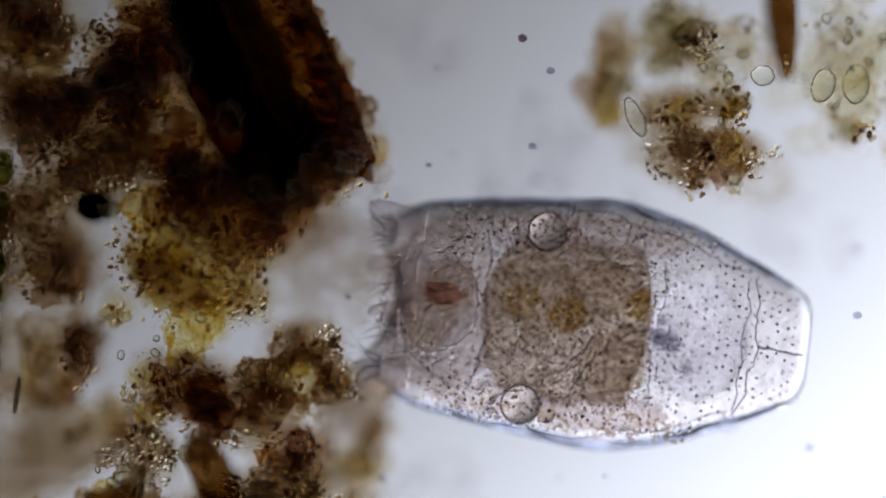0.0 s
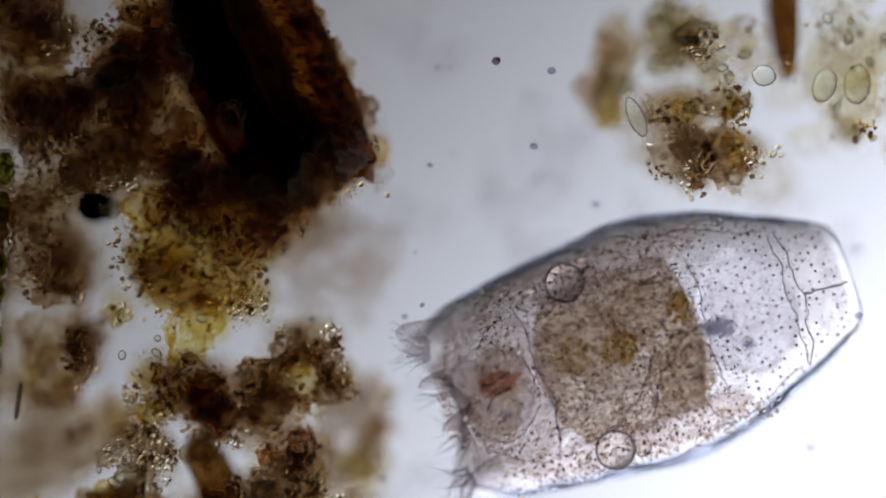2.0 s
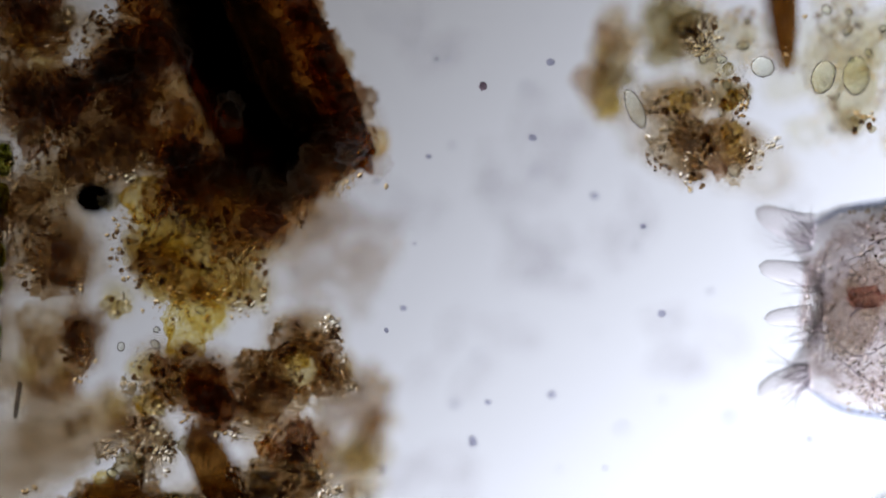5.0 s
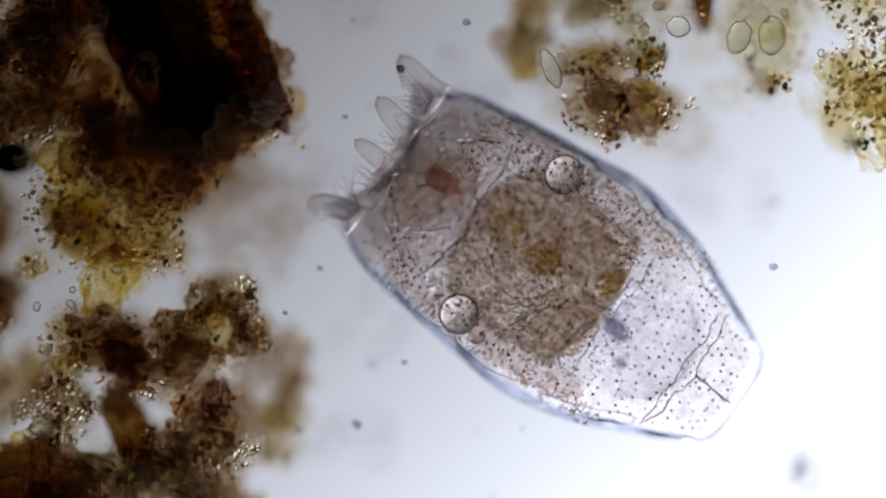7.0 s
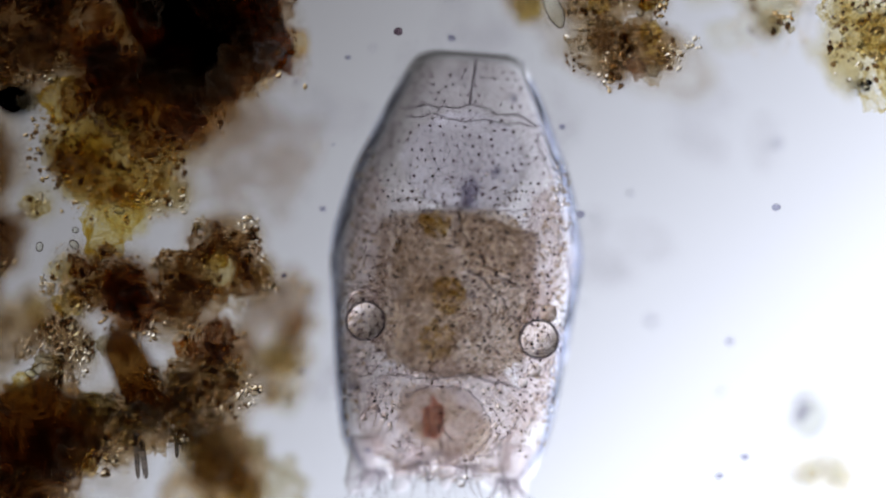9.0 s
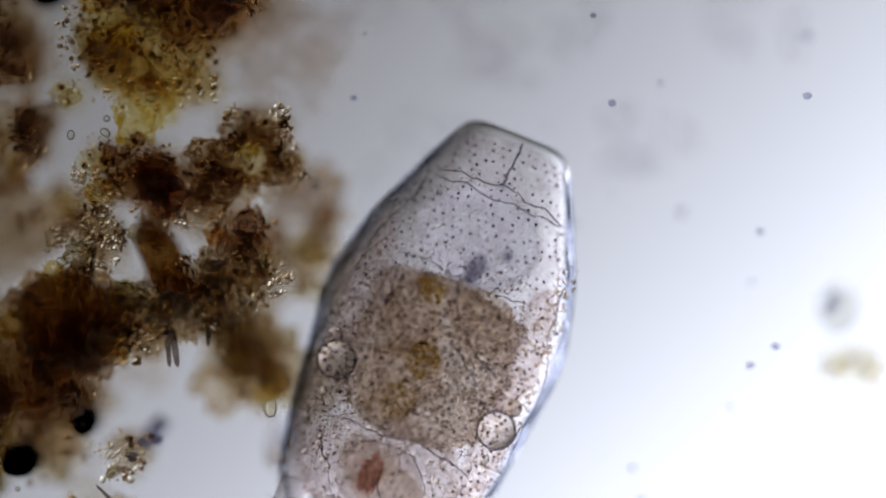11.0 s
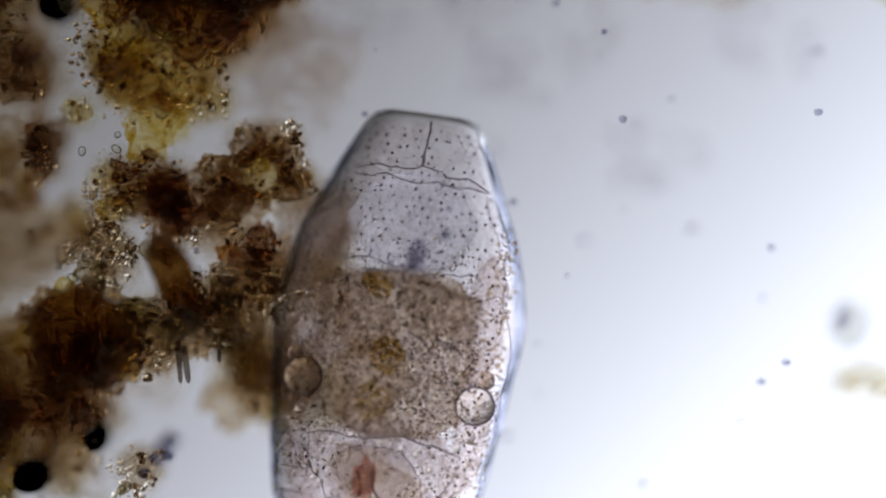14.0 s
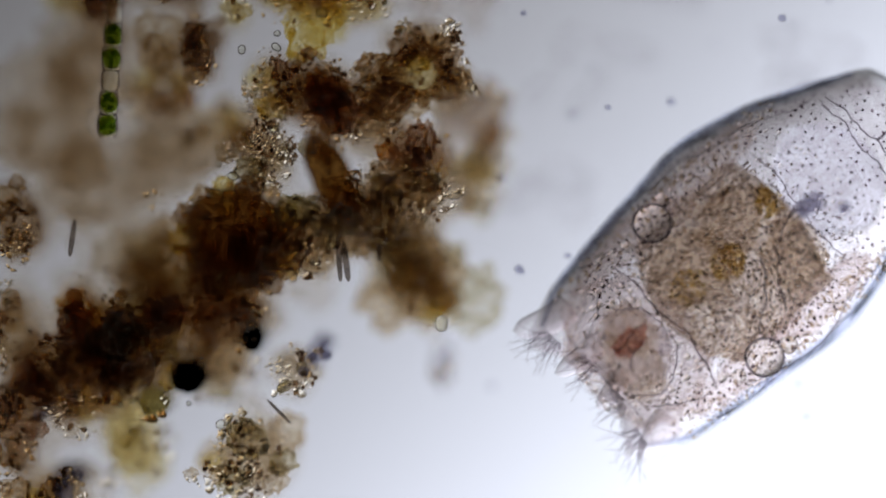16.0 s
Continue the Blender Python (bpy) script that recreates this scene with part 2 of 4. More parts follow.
# ---- the animal: a rotifer, head towards -x, foot towards +x ----
def half_width(u):
    us = (-275, -262, -240, -200, -100, 0, 90, 135, 165, 200, 260, 330, 350, 385, 420, 470, 484, 492, 496)
    ws = (122, 144, 166, 184, 199, 210, 220, 226, 221, 212, 199, 170, 160, 146, 130, 104, 94, 76, 42)
    return float(np.mean([np.interp(min(u + d, 496 - (496 - u) * 0.5) if u + d > u else u + d, us, ws) for d in (-36, -24, -12, 0, 12, 24, 36)]))


def cuticle_mesh():
    vs, fs = [], []
    us = np.concatenate((np.linspace(-275, 470, 74), np.array((478, 484, 489, 493, 496))))
    sides = 72
    for i, u in enumerate(us):
        w = half_width(u)
        h = min(0.66 * w, 132) * (1 - 0.8 * max(0.0, (-130 - u) / 145) ** 1.3)
        for j in range(sides):
            a = math.tau * j / sides
            q = Vector((u * 0.012, math.cos(a) * 1.6, math.sin(a) * 1.6))
            k = 1 + 0.030 * noise.noise(q * 1.3) + 0.016 * noise.noise(q * 3.7 + Vector((9, 2, 4)))
            c = math.cos(a)
            y, z = c * w * k, math.copysign(h * (1 - abs(c) ** 4.2) ** 0.9, math.sin(a)) * k if j % (sides // 2) else 0.0
            front = max(0.0, (-150 - u) / 125)
            lip = 58 * abs(math.cos(a)) ** 3 - 22 + 9 * noise.noise(q * 2.2)
            vs.append(((u - front * front * lip) * U, y * U, z * U))
    n = len(us)
    for i in range(n - 1):
        for j in range(sides):
            k = (j + 1) % sides
            fs.append((i * sides + j, (i + 1) * sides + j, (i + 1) * sides + k, i * sides + k))
    vs.append((-225 * U, 0, 0))
    vs.append((497 * U, 0, 0))
    for j in range(sides):
        k = (j + 1) % sides
        fs.append((n * sides, j, k))
        fs.append((n * sides + 1, (n - 1) * sides + k, (n - 1) * sides + j))
    return vs, fs


def organ(parent, name, u, v, rx, ry, rz, material, seed, rough=0.15, label="", sub=4, z=0.0, ang=0.0):
    vv, f = lump_verts(sub, (rx * U, ry * U, rz * U), rough, seed, 1.8, ang)
    ob = mesh_object(name, vv, f, material, parent, label)
    ob.location = (u * U, v * U, z)
    return ob


def stomach_mesh():
    """A flattened sack with a blunt straight hind edge and a rounded, folded front."""
    vs, fs = [], []
    us, sides = np.linspace(-88, 214, 52), 52
    for i, u in enumerate(us):
        e = (u - 64) / 150.5
        w = 146 * (1 - min(1.0, abs(e)) ** 14) ** 0.5 if e > 0 else 142 * (1 - min(1.0, abs(e)) ** 5) ** 0.5
        w = max(w, 2) * (1 - 0.06 * max(0, -e))
        for j in range(sides):
            a = math.tau * j / sides
            c, z = math.cos(a), math.sin(a)
            q = Vector((u * 0.02, c * 2, z * 2))
            k = 1 + 0.22 * max(0.0, 0.6 - e) * noise.noise(q) + 0.06 * noise.noise(q * 3)
            bow = 14 * (c - 0.25) ** 2 if e > 0.8 else 0
            vs.append(((u - bow) * U + 0.008 * noise.noise(q * 1.7 + Vector((3, 3, 3))), w * math.copysign(abs(c) ** 0.7, c) * k * U, min(0.5 * w, 64) * math.copysign(abs(z) ** 0.6, z) * k * U))
    for i in range(len(us) - 1):
        for j in range(sides):
            k = (j + 1) % sides
            fs.append((i * sides + j, (i + 1) * sides + j, (i + 1) * sides + k, i * sides + k))
    fs.append(tuple(range(sides)))
    fs.append(tuple((len(us) - 1) * sides + j for j in range(sides))[::-1])
    return vs, fs


def seam(parent, name, pts, r, material, label=""):
    """A fine thread along points (along, across, up), in thousandths."""
    p = [Vector(q) * U for q in pts]
    fine = []
    for i in range(len(p) - 1):
        for s in range(7):
            fine.append(p[i].lerp(p[i + 1], s / 7))
    fine.append(p[-1])
    off = Vector((pts[0][0] * 0.37, pts[0][1] * 0.53, len(pts)))
    fine = [q + Vector((noise.noise(q * 22 + off), noise.noise(q * 22 - off), 0)) * 0.008 + Vector((noise.noise(q * 70 + off), noise.noise(q * 70 - off), 0)) * 0.004 for q in fine]
    v, f = tube(fine, [r * U * (0.75 + 0.35 * noise.noise(q * 40)) for q in fine], 6)
    return mesh_object(name, v, f, material, parent, label)


def dots(parent, name, seed, keep, size, material, label):
    """Fine dots in a loose lattice just under the skin."""
    rng = np.random.default_rng(seed)
    bv, bf = BALLS[1]
    vs, fs, i = [], [], 0
    for row, u in enumerate(range(-180, 480, 15)):
        w = half_width(u) * 0.94
        for k in range(-14, 15):
            y = (k + 0.5 * (row % 2)) * 17 + rng.normal(0, 2.2)
            if abs(y) > w * 0.985 or not keep(u, y, w, rng.random()):
                continue
            z = min(0.66 * w, 124) * (1 - abs(y / w) ** 5.5) ** 0.9 * 0.97
            vs.append(bv * size * U * (0.6 + 0.6 * rng.random()) + np.array((u + rng.normal(0, 2.2), y, z)) * U)
            fs.append(bf + len(bv) * i)
            i += 1
    ob = mesh_object(name, np.vstack(vs), np.vstack(fs), material, parent, label)
    ob["kind"] = "stuff"
    return ob


def granules(parent, n, u, v, ru, rv, rz, size, material, seed, label, z=8, square=2.0):
    """Fine granules spread evenly through an organ, too many to count. square: above 2 the outline is blunter than an ellipse."""
    rng = np.random.default_rng(seed)
    bv, bf = BALLS[1]
    vs, fs = [], []
    while len(vs) < n:
        d = rng.uniform(-1, 1, 3)
        if abs(d[0]) ** square + abs(d[1]) ** square > 1 + 0.12 * rng.normal():
            continue
        w = bv * (1 + 0.5 * (rng.random(len(bv)) - 0.5))[:, None] * size * (0.5 + rng.random() ** 2)
        fs.append(bf + len(bv) * len(vs))
        vs.append((w + np.array((u, v, z)) + d * np.array((ru, rv, rz))) * U)
    ob = mesh_object("granular_mass", np.vstack(vs), np.vstack(fs), material, parent, label)
    ob["kind"] = "stuff"
    return ob


def lobe(parent, u, v, z, length, width, lean, material=None):
    """A finger-like soft lobe at the mouth, reaching forwards."""
    pts, rad = [], []
    for i in range(13):
        s = i / 12
        pts.append(Vector((-length * s, math.sin(radians(lean)) * length * s * s, 6 * math.sin(s * 3))) * U)
        rad.append(max(0.6, width * (1 - 0.3 * s) * math.sqrt(max(0, 1 - s ** 6))) * U)
    vv, f = tube(pts, rad, 14, 0.7)
    ob = mesh_object("lobe", vv, f, material or LOBE, parent)
    ob.location = (u * U, v * U, z * U)
    return ob


def tuft(parent, u, v, z, n, length, spread, lean, seed):
    """A tuft of cilia: fine curved hairs from one cushion."""
    rng = np.random.default_rng(seed)
    vs, fs = [], []
    for i in range(n):
        a = radians(lean + spread * (i / max(1, n - 1) - 0.5) + rng.normal(0, 6))
        start = Vector((0, (i / max(1, n - 1) - 0.5) * 34, rng.normal(0, 12)))
        long = length * (0.6 + 0.6 * rng.random())
        bend = rng.normal(0, 0.35)
        pts = [(start + Vector((-math.cos(a + bend * s / 5), math.sin(a + bend * s / 5), rng.normal(0, 0.03))) * long * s / 5) * U for s in range(6)]
        v4, f4 = tube(pts, [(1.3 - 0.2 * s) * U for s in range(6)], 5)
        base = len(vs)
        vs += v4
        fs += [tuple(base + k for k in q) for q in f4]
    ob = mesh_object("ciliary_tuft", vs, fs, HAIR, parent, "tuft of fine colourless beating hairs")
    ob.location = (u * U, v * U, z * U)
    ob["kind"] = "stuff"
    return ob


def rotifer():
    it = new("rotifer")
    it.empty_display_size = 0.05
    tagged(it, "swimming transparent rotifer with brown stomach and clear foot end", "rotifer")
    v, f = cuticle_mesh()
    skin = mesh_object("cuticle", v, f, CUTICLE, it, "clear greyish skin with dark rim")
    v, f = stomach_mesh()
    gut = mesh_object("stomach", v, f, STOMACH, it, "granular brown stomach full of food")
    granules(gut, 1300, 64, 0, 144, 140, 60, 3.6, FOOD, 51, "brown food granules", 24, 5)
    granules(gut, 500, 64, 0, 142, 138, 24, 2.6, PALEFOOD, 52, "pale food granules", 68, 5)
    granules(gut, 1300, 64, 0, 150, 146, 22, 2.1, GRAIN, 56, "dark food granules", 84, 5)
    granules(gut, 130, 62, 10, 34, 30, 14, 4.4, OLIVEPATCH, 53, "olive patch of food", 68)
    granules(gut, 110, 186, 44, 24, 30, 14, 4.4, OLIVEPATCH, 54, "olive patch of food", 68)
    granules(gut, 80, -22, 26, 36, 30, 14, 4.4, OLIVEPATCH, 55, "olive patch of food", 68)
    organ(gut, "stomach_lobe", 160, -62, 52, 62, 40, STOMACHLOBE, 9, 0.3, "paler folded stomach lobe", 4, 0.03, 30)
    organ(gut, "stomach_lobe", 10, 40, 74, 66, 50, STOMACHLOBE, 10, 0.35, "brown folded stomach lobe", 4, 0.01, 10)
    organ(gut, "stomach_lobe", 120, 60, 66, 52, 46, STOMACHLOBE, 29, 0.35, "brown folded stomach lobe", 4, 0.02, -20)
    v, f = cuticle_mesh()
    mesh_object("body_tissue", [(p[0] * 0.97, p[1] * (0.955 + 0.03 * noise.noise(Vector(p) * 30)), p[2] * 0.74) for p in v], f, FLESH, it, "pale granular body tissue")
    granules(it, 900, 20, 0, 290, 190, 24, 2.9, PALEFOOD, 63, "fine granules in the tissue", 74, 3)
    granules(it, 1500, 10, 0, 255, 196, 26, 2.1, GRAIN, 66, "fine dark granules under the skin", 84, 2.4)
    for side in (1, -1):
        granules(it, 260, 70, side * 172, 270, 26, 24, 3.2, FOOD, 68 + side, "granules along the side", 62)
        granules(it, 120, 70, side * 172, 250, 24, 20, 4.0, PALEFOOD, 78 + side, "clear granules along the side", 66)
        seam(it, "skin_fold", [(-60, side * 196, 56), (60, side * 203, 62), (140, side * 196, 62), (220, side * 176, 60), (300, side * 150, 56), (366, side * 124, 56)], 1.6, HAIR, "lengthwise skin ridge")
    organ(it, "head_tissue", -170, 0, 100, 150, 78, TISSUE, 11, 0.3, "pale pinkish head tissue", 5)
    granules(it, 260, -175, 0, 96, 146, 36, 5.0, PALEFOOD, 64, "pale granules of the head", 60)
    organ(it, "jaw", -168, 8, 66, 78, 56, FLESH, 12, 0.2, "round pale chewing organ", 4, 0.01)
    organ(it, "jaw_muscle", -186, -20, 44, 64, 40, STOMACHLOBE, 13, 0.4, "brownish jaw muscle", 4, 0.01)
    organ(it, "jaw_muscle", -150, 34, 40, 52, 40, STOMACHLOBE, 27, 0.4, "brownish jaw muscle", 4, 0.0)
    organ(it, "eye_spot", -164, 22, 32, 20, 12, RED, 14, 0.45, "small red eye spot", 4, 0.055)
    for side in (1, -1):
        organ(it, "gland", -40, side * 158, 110, 30, 40, TISSUE, 15 + side, 0.4, "pale side gland", 4)
        organ(it, "gland", 140, side * 160, 120, 34, 44, TISSUE, 18 + side, 0.4, "pale side gland", 4)
    organ(it, "bladder", 300, -4, 92, 112, 66, BLADDER, 21, 0.10, "clear bladder", 4)
    organ(it, "bladder_spot", 246, -16, 30, 17, 14, SLATE, 22, 0.25, "blue grey grain in the bladder", 3, -0.01, 10)
    organ(it, "bladder_spot", 288, -62, 12, 10, 10, SLATE, 23, 0.25, "blue grey grain in the bladder", 3, -0.01)
    for u, w, r in ((6, 154, 33), (-5, -155, 33)):
        drop = organ(it, "droplet", u, w, r, r, r, DROPLET, 31, 0.02, "bright round oil droplet with dark rim", 4, 0.100)
        # dark torus added to deepen the ring that refraction leaves round the droplet
        v, f = tube([Vector((r * math.cos(a * math.tau / 40), r * math.sin(a * math.tau / 40), 0)) * U for a in range(41)], [3.2 * U] * 41, 6)
        mesh_object("rim", v, f, LINE, drop, "dark refraction ring painted round the droplet")
        granules(drop, 7, 0, 0, 20, 20, 6, 2.3, DOT, 33, "dark grains in the droplet")
    for u, w, r in ((-52, 150, 10), (-60, -150, 13), (42, -168, 16), (-84, -132, 9), (44, 172, 14)):
        organ(it, "droplet", u, w, r, r, r, DROPLET, 32, 0.03, "small oil droplet", 3, 0.095)
    # tinted tubes added along both sides: they paint the refraction's soft dark rim
    for side in (1, -1):
        run = [(u, side * half_width(u) * 0.985, 0) for u in range(-262, 482, 24)]
        v, f = tube([Vector(q) * U for q in run], [(3 + 5 * math.sin(math.pi * k / (len(run) - 1)) ** 0.5) * U for k in range(len(run))], 8)
        mesh_object("skin_edge", v, f, RIMSHADE, it, "greyish shade along the edge of the skin")
    seam(it, "foot_groove", [(398, 0, 76), (430, -4, 76), (462, -10, 72), (486, -12, 66)], 2.8, LINE, "dark groove of the foot")
    seam(it, "skin_fold", [(388, 118, 66), (398, 70, 76), (392, 30, 80), (402, 0, 80), (394, -40, 80), (388, -80, 76), (372, -124, 66)], 1.9, LINE, "fine fold of skin")
    seam(it, "skin_fold", [(372, 112, 66), (378, 60, 76), (374, 0, 80), (380, -60, 76), (366, -116, 66)], 2.0, HAIR, "fine fold of skin")
    seam(it, "skin_fold", [(222, 128, 56), (226, 70, 76), (220, 0, 86), (216, -60, 76), (222, -124, 56)], 1.7, HAIR, "hind edge of the stomach")
    seam(it, "skin_fold", [(110, -20, 88), (96, -50, 92), (60, -84, 92), (20, -112, 86)], 2.2, HAIR, "fold across the stomach")
    seam(it, "skin_fold", [(216, 6, 88), (180, -6, 92), (140, -30, 92), (104, -70, 88), (80, -118, 76)], 2.2, HAIR, "fold across the stomach")
    seam(it, "skin_fold", [(-94, 150, 56), (-84, 90, 76), (-88, 30, 86), (-82, -40, 86), (-92, -100, 76), (-104, -150, 56)], 2.7, HAIR, "fold behind the head")
    seam(it, "skin_fold", [(-150, 88, 66), (-112, 60, 86), (-98, 10, 90), (-104, -40, 90), (-140, -78, 76), (-190, -84, 66), (-228, -50, 66)], 1.8, HAIR, "outline of the chewing organ")
    seam(it, "skin_fold", [(-240, 100, 56), (-236, 40, 62), (-242, -20, 62), (-234, -90, 56)], 1.6, HAIR, "rim of the mouth")
    seam(it, "skin_fold", [(-230, 60, 66), (-205, 84, 70), (-170, 110, 76), (-120, 132, 76)], 1.4, HAIR, "muscle thread of the head")
    seam(it, "skin_fold", [(-230, -40, 66), (-214, -84, 70), (-176, -120, 76), (-120, -140, 76)], 1.4, HAIR, "muscle thread of the head")
    seam(it, "jaw_rod", [(-196, -14, 86), (-176, 4, 90), (-150, 14, 90)], 2.5, LINE, "thin dark jaw rod")
    seam(it, "jaw_rod", [(-200, 30, 86), (-180, 24, 90), (-156, 30, 90)], 2.2, LINE, "thin dark jaw rod")
    dots(it, "skin_stippling", 3, lambda u, y, w, k: u > 60 and k < 0.85, 2.9, DOT, "fine dark dots in the skin")
    dots(it, "skin_stippling", 4, lambda u, y, w, k: -160 < u <= 60 and (abs(y) > 0.66 * w or k < 0.3), 2.9, DOT, "fine dark dots in the skin")
    lobes = []
    for u, w, z, long, wide, lean in ((-222, 138, 40, 104, 30, 16), (-226, 58, 56, 92, 24, 8), (-222, -14, 60, 84, 20, -3), (-220, -128, 36, 92, 30, -16)):
        lobes.append(lobe(it, u, w, z, long, wide, lean))
    tufts = [tuft(it, -258, 118, 40, 22, 70, 60, 14, 41), tuft(it, -240, 42, 50, 18, 62, 46, 4, 42),
             tuft(it, -240, -44, 50, 18, 62, 46, -4, 43), tuft(it, -258, -118, 40, 22, 70, 60, -14, 44)]
    return it, tufts, lobes


ROTIFER, TUFTS, LOBES = rotifer()


# ---- detritus ----
def heap(x, y, rx, ry, ang, low, high, material, seed, label, n=0, grain=4.0, grit=None, more=()):
    """A loose flake of detritus on the slide: overlapping ragged lumps in thin layers, and a crust of grains."""
    it = root("detritus_flake", x, y, label, "detritus", "detritus flakes")
    rng = random.Random(seed * 31 + 5)
    lump(it, "lump", 0, 0, rx * 0.78, ry * 0.78, ang, low, low + (high - low) * 0.7, material, seed, 0.6)
    small = min(rx, ry)
    for k in range(max(4, min(14, int(rx * ry / 430)))):
        p, q = rng.gauss(0, 0.46), rng.gauss(0, 0.46)
        c, s = math.cos(radians(ang)), math.sin(radians(ang))
        r = small * rng.uniform(0.22, 0.55)
        near = k % 2 and high > -0.13
        mid = rng.uniform(-0.025, 0.01) if near else rng.uniform(low + 0.05, high)
        kind = rng.choice(KIN.get(material, (material,)))
        kind = DENSE.get(kind, kind) if near else kind
        half = min(r * U * 0.6, 0.022) if near else min(r * U * 0.9, 0.08)
        lump(it, "lump", p * rx * c - q * ry * s, p * rx * s + q * ry * c, r * rng.uniform(0.9, 1.5), r, rng.uniform(0, 180), mid - half, mid + half, kind, seed + 0.61 * (k + 1), 0.6)
    for k, (dx, dy, ax, ay, m) in enumerate(more):
        for e in range(3):
            lump(it, "lump", dx + rng.gauss(0, 0.3) * ax, dy + rng.gauss(0, 0.3) * ay, ax * rng.uniform(0.5, 0.9), ay * rng.uniform(0.5, 0.9), rng.uniform(0, 180), max(FLOOR, low), high * rng.uniform(0.4, 1.0), m, seed + 0.37 * (k + 1) + e, 0.6)
    dust = (int(rx * ry / 52) + n) if material not in (F_HAZE, F_MUCUS) else 6
    if n and material not in (F_HAZE, F_CREAM, F_YELLOW):
        for k in range(3):
            lump(it, "mucus", rng.gauss(0, 0.3) * rx, rng.gauss(0, 0.3) * ry, rx * rng.uniform(0.7, 1.15), ry * rng.uniform(0.7, 1.15), ang, FLOOR, rng.uniform(-0.24, -0.16), F_MUCUS, seed + 7.7 + k, 0.6)
    crust = (-0.04, 0.02) if high > -0.13 else (high - 0.08, high + 0.06)
    dust = int(dust * 0.95)
    grains(it, "grain_crust", dust, 0, 0, rx * 1.15, ry * 1.15, ang, *crust, grain * (1.25 if material in PALE else 1.0), GRIT if material in PALE else BROWNGRIT, seed + 100, "crust of fine grains")
    grains(it, "grain_crust", int(dust * 0.6), 0, 0, rx * 1.05, ry * 1.05, ang, *crust, grain * 1.1, DARKGRIT, seed + 200, "crust of dark grains")
    return it


def body(name, x, y, rx, ry, ang, high, material, seed, label, category, group, n=0, grain=5, rough=0.14, more=()):
    """A compact rounded thing on the slide: pellet, spore, cyst or cell."""
    it = root(name, x, y, label, category, group)
    lump(it, "lump", 0, 0, rx, ry, ang, FLOOR, high, material, seed, rough, sub=5 if max(rx, ry) > 60 else 4)
    for k, (dx, dy, ax, ay, m) in enumerate(more):
        lump(it, "lump", dx, dy, ax, ay, ang + 30 * k, FLOOR, high * 0.9, m, seed + 0.37 * (k + 1), rough * 1.5)
    if n:
        grains(it, "grain_crust", n, 0, 0, rx * 1.1, ry * 1.1, ang, -0.08, 0.03, grain, BROWNGRIT, seed + 100, "crust of fine grains", 0.75)
    return it


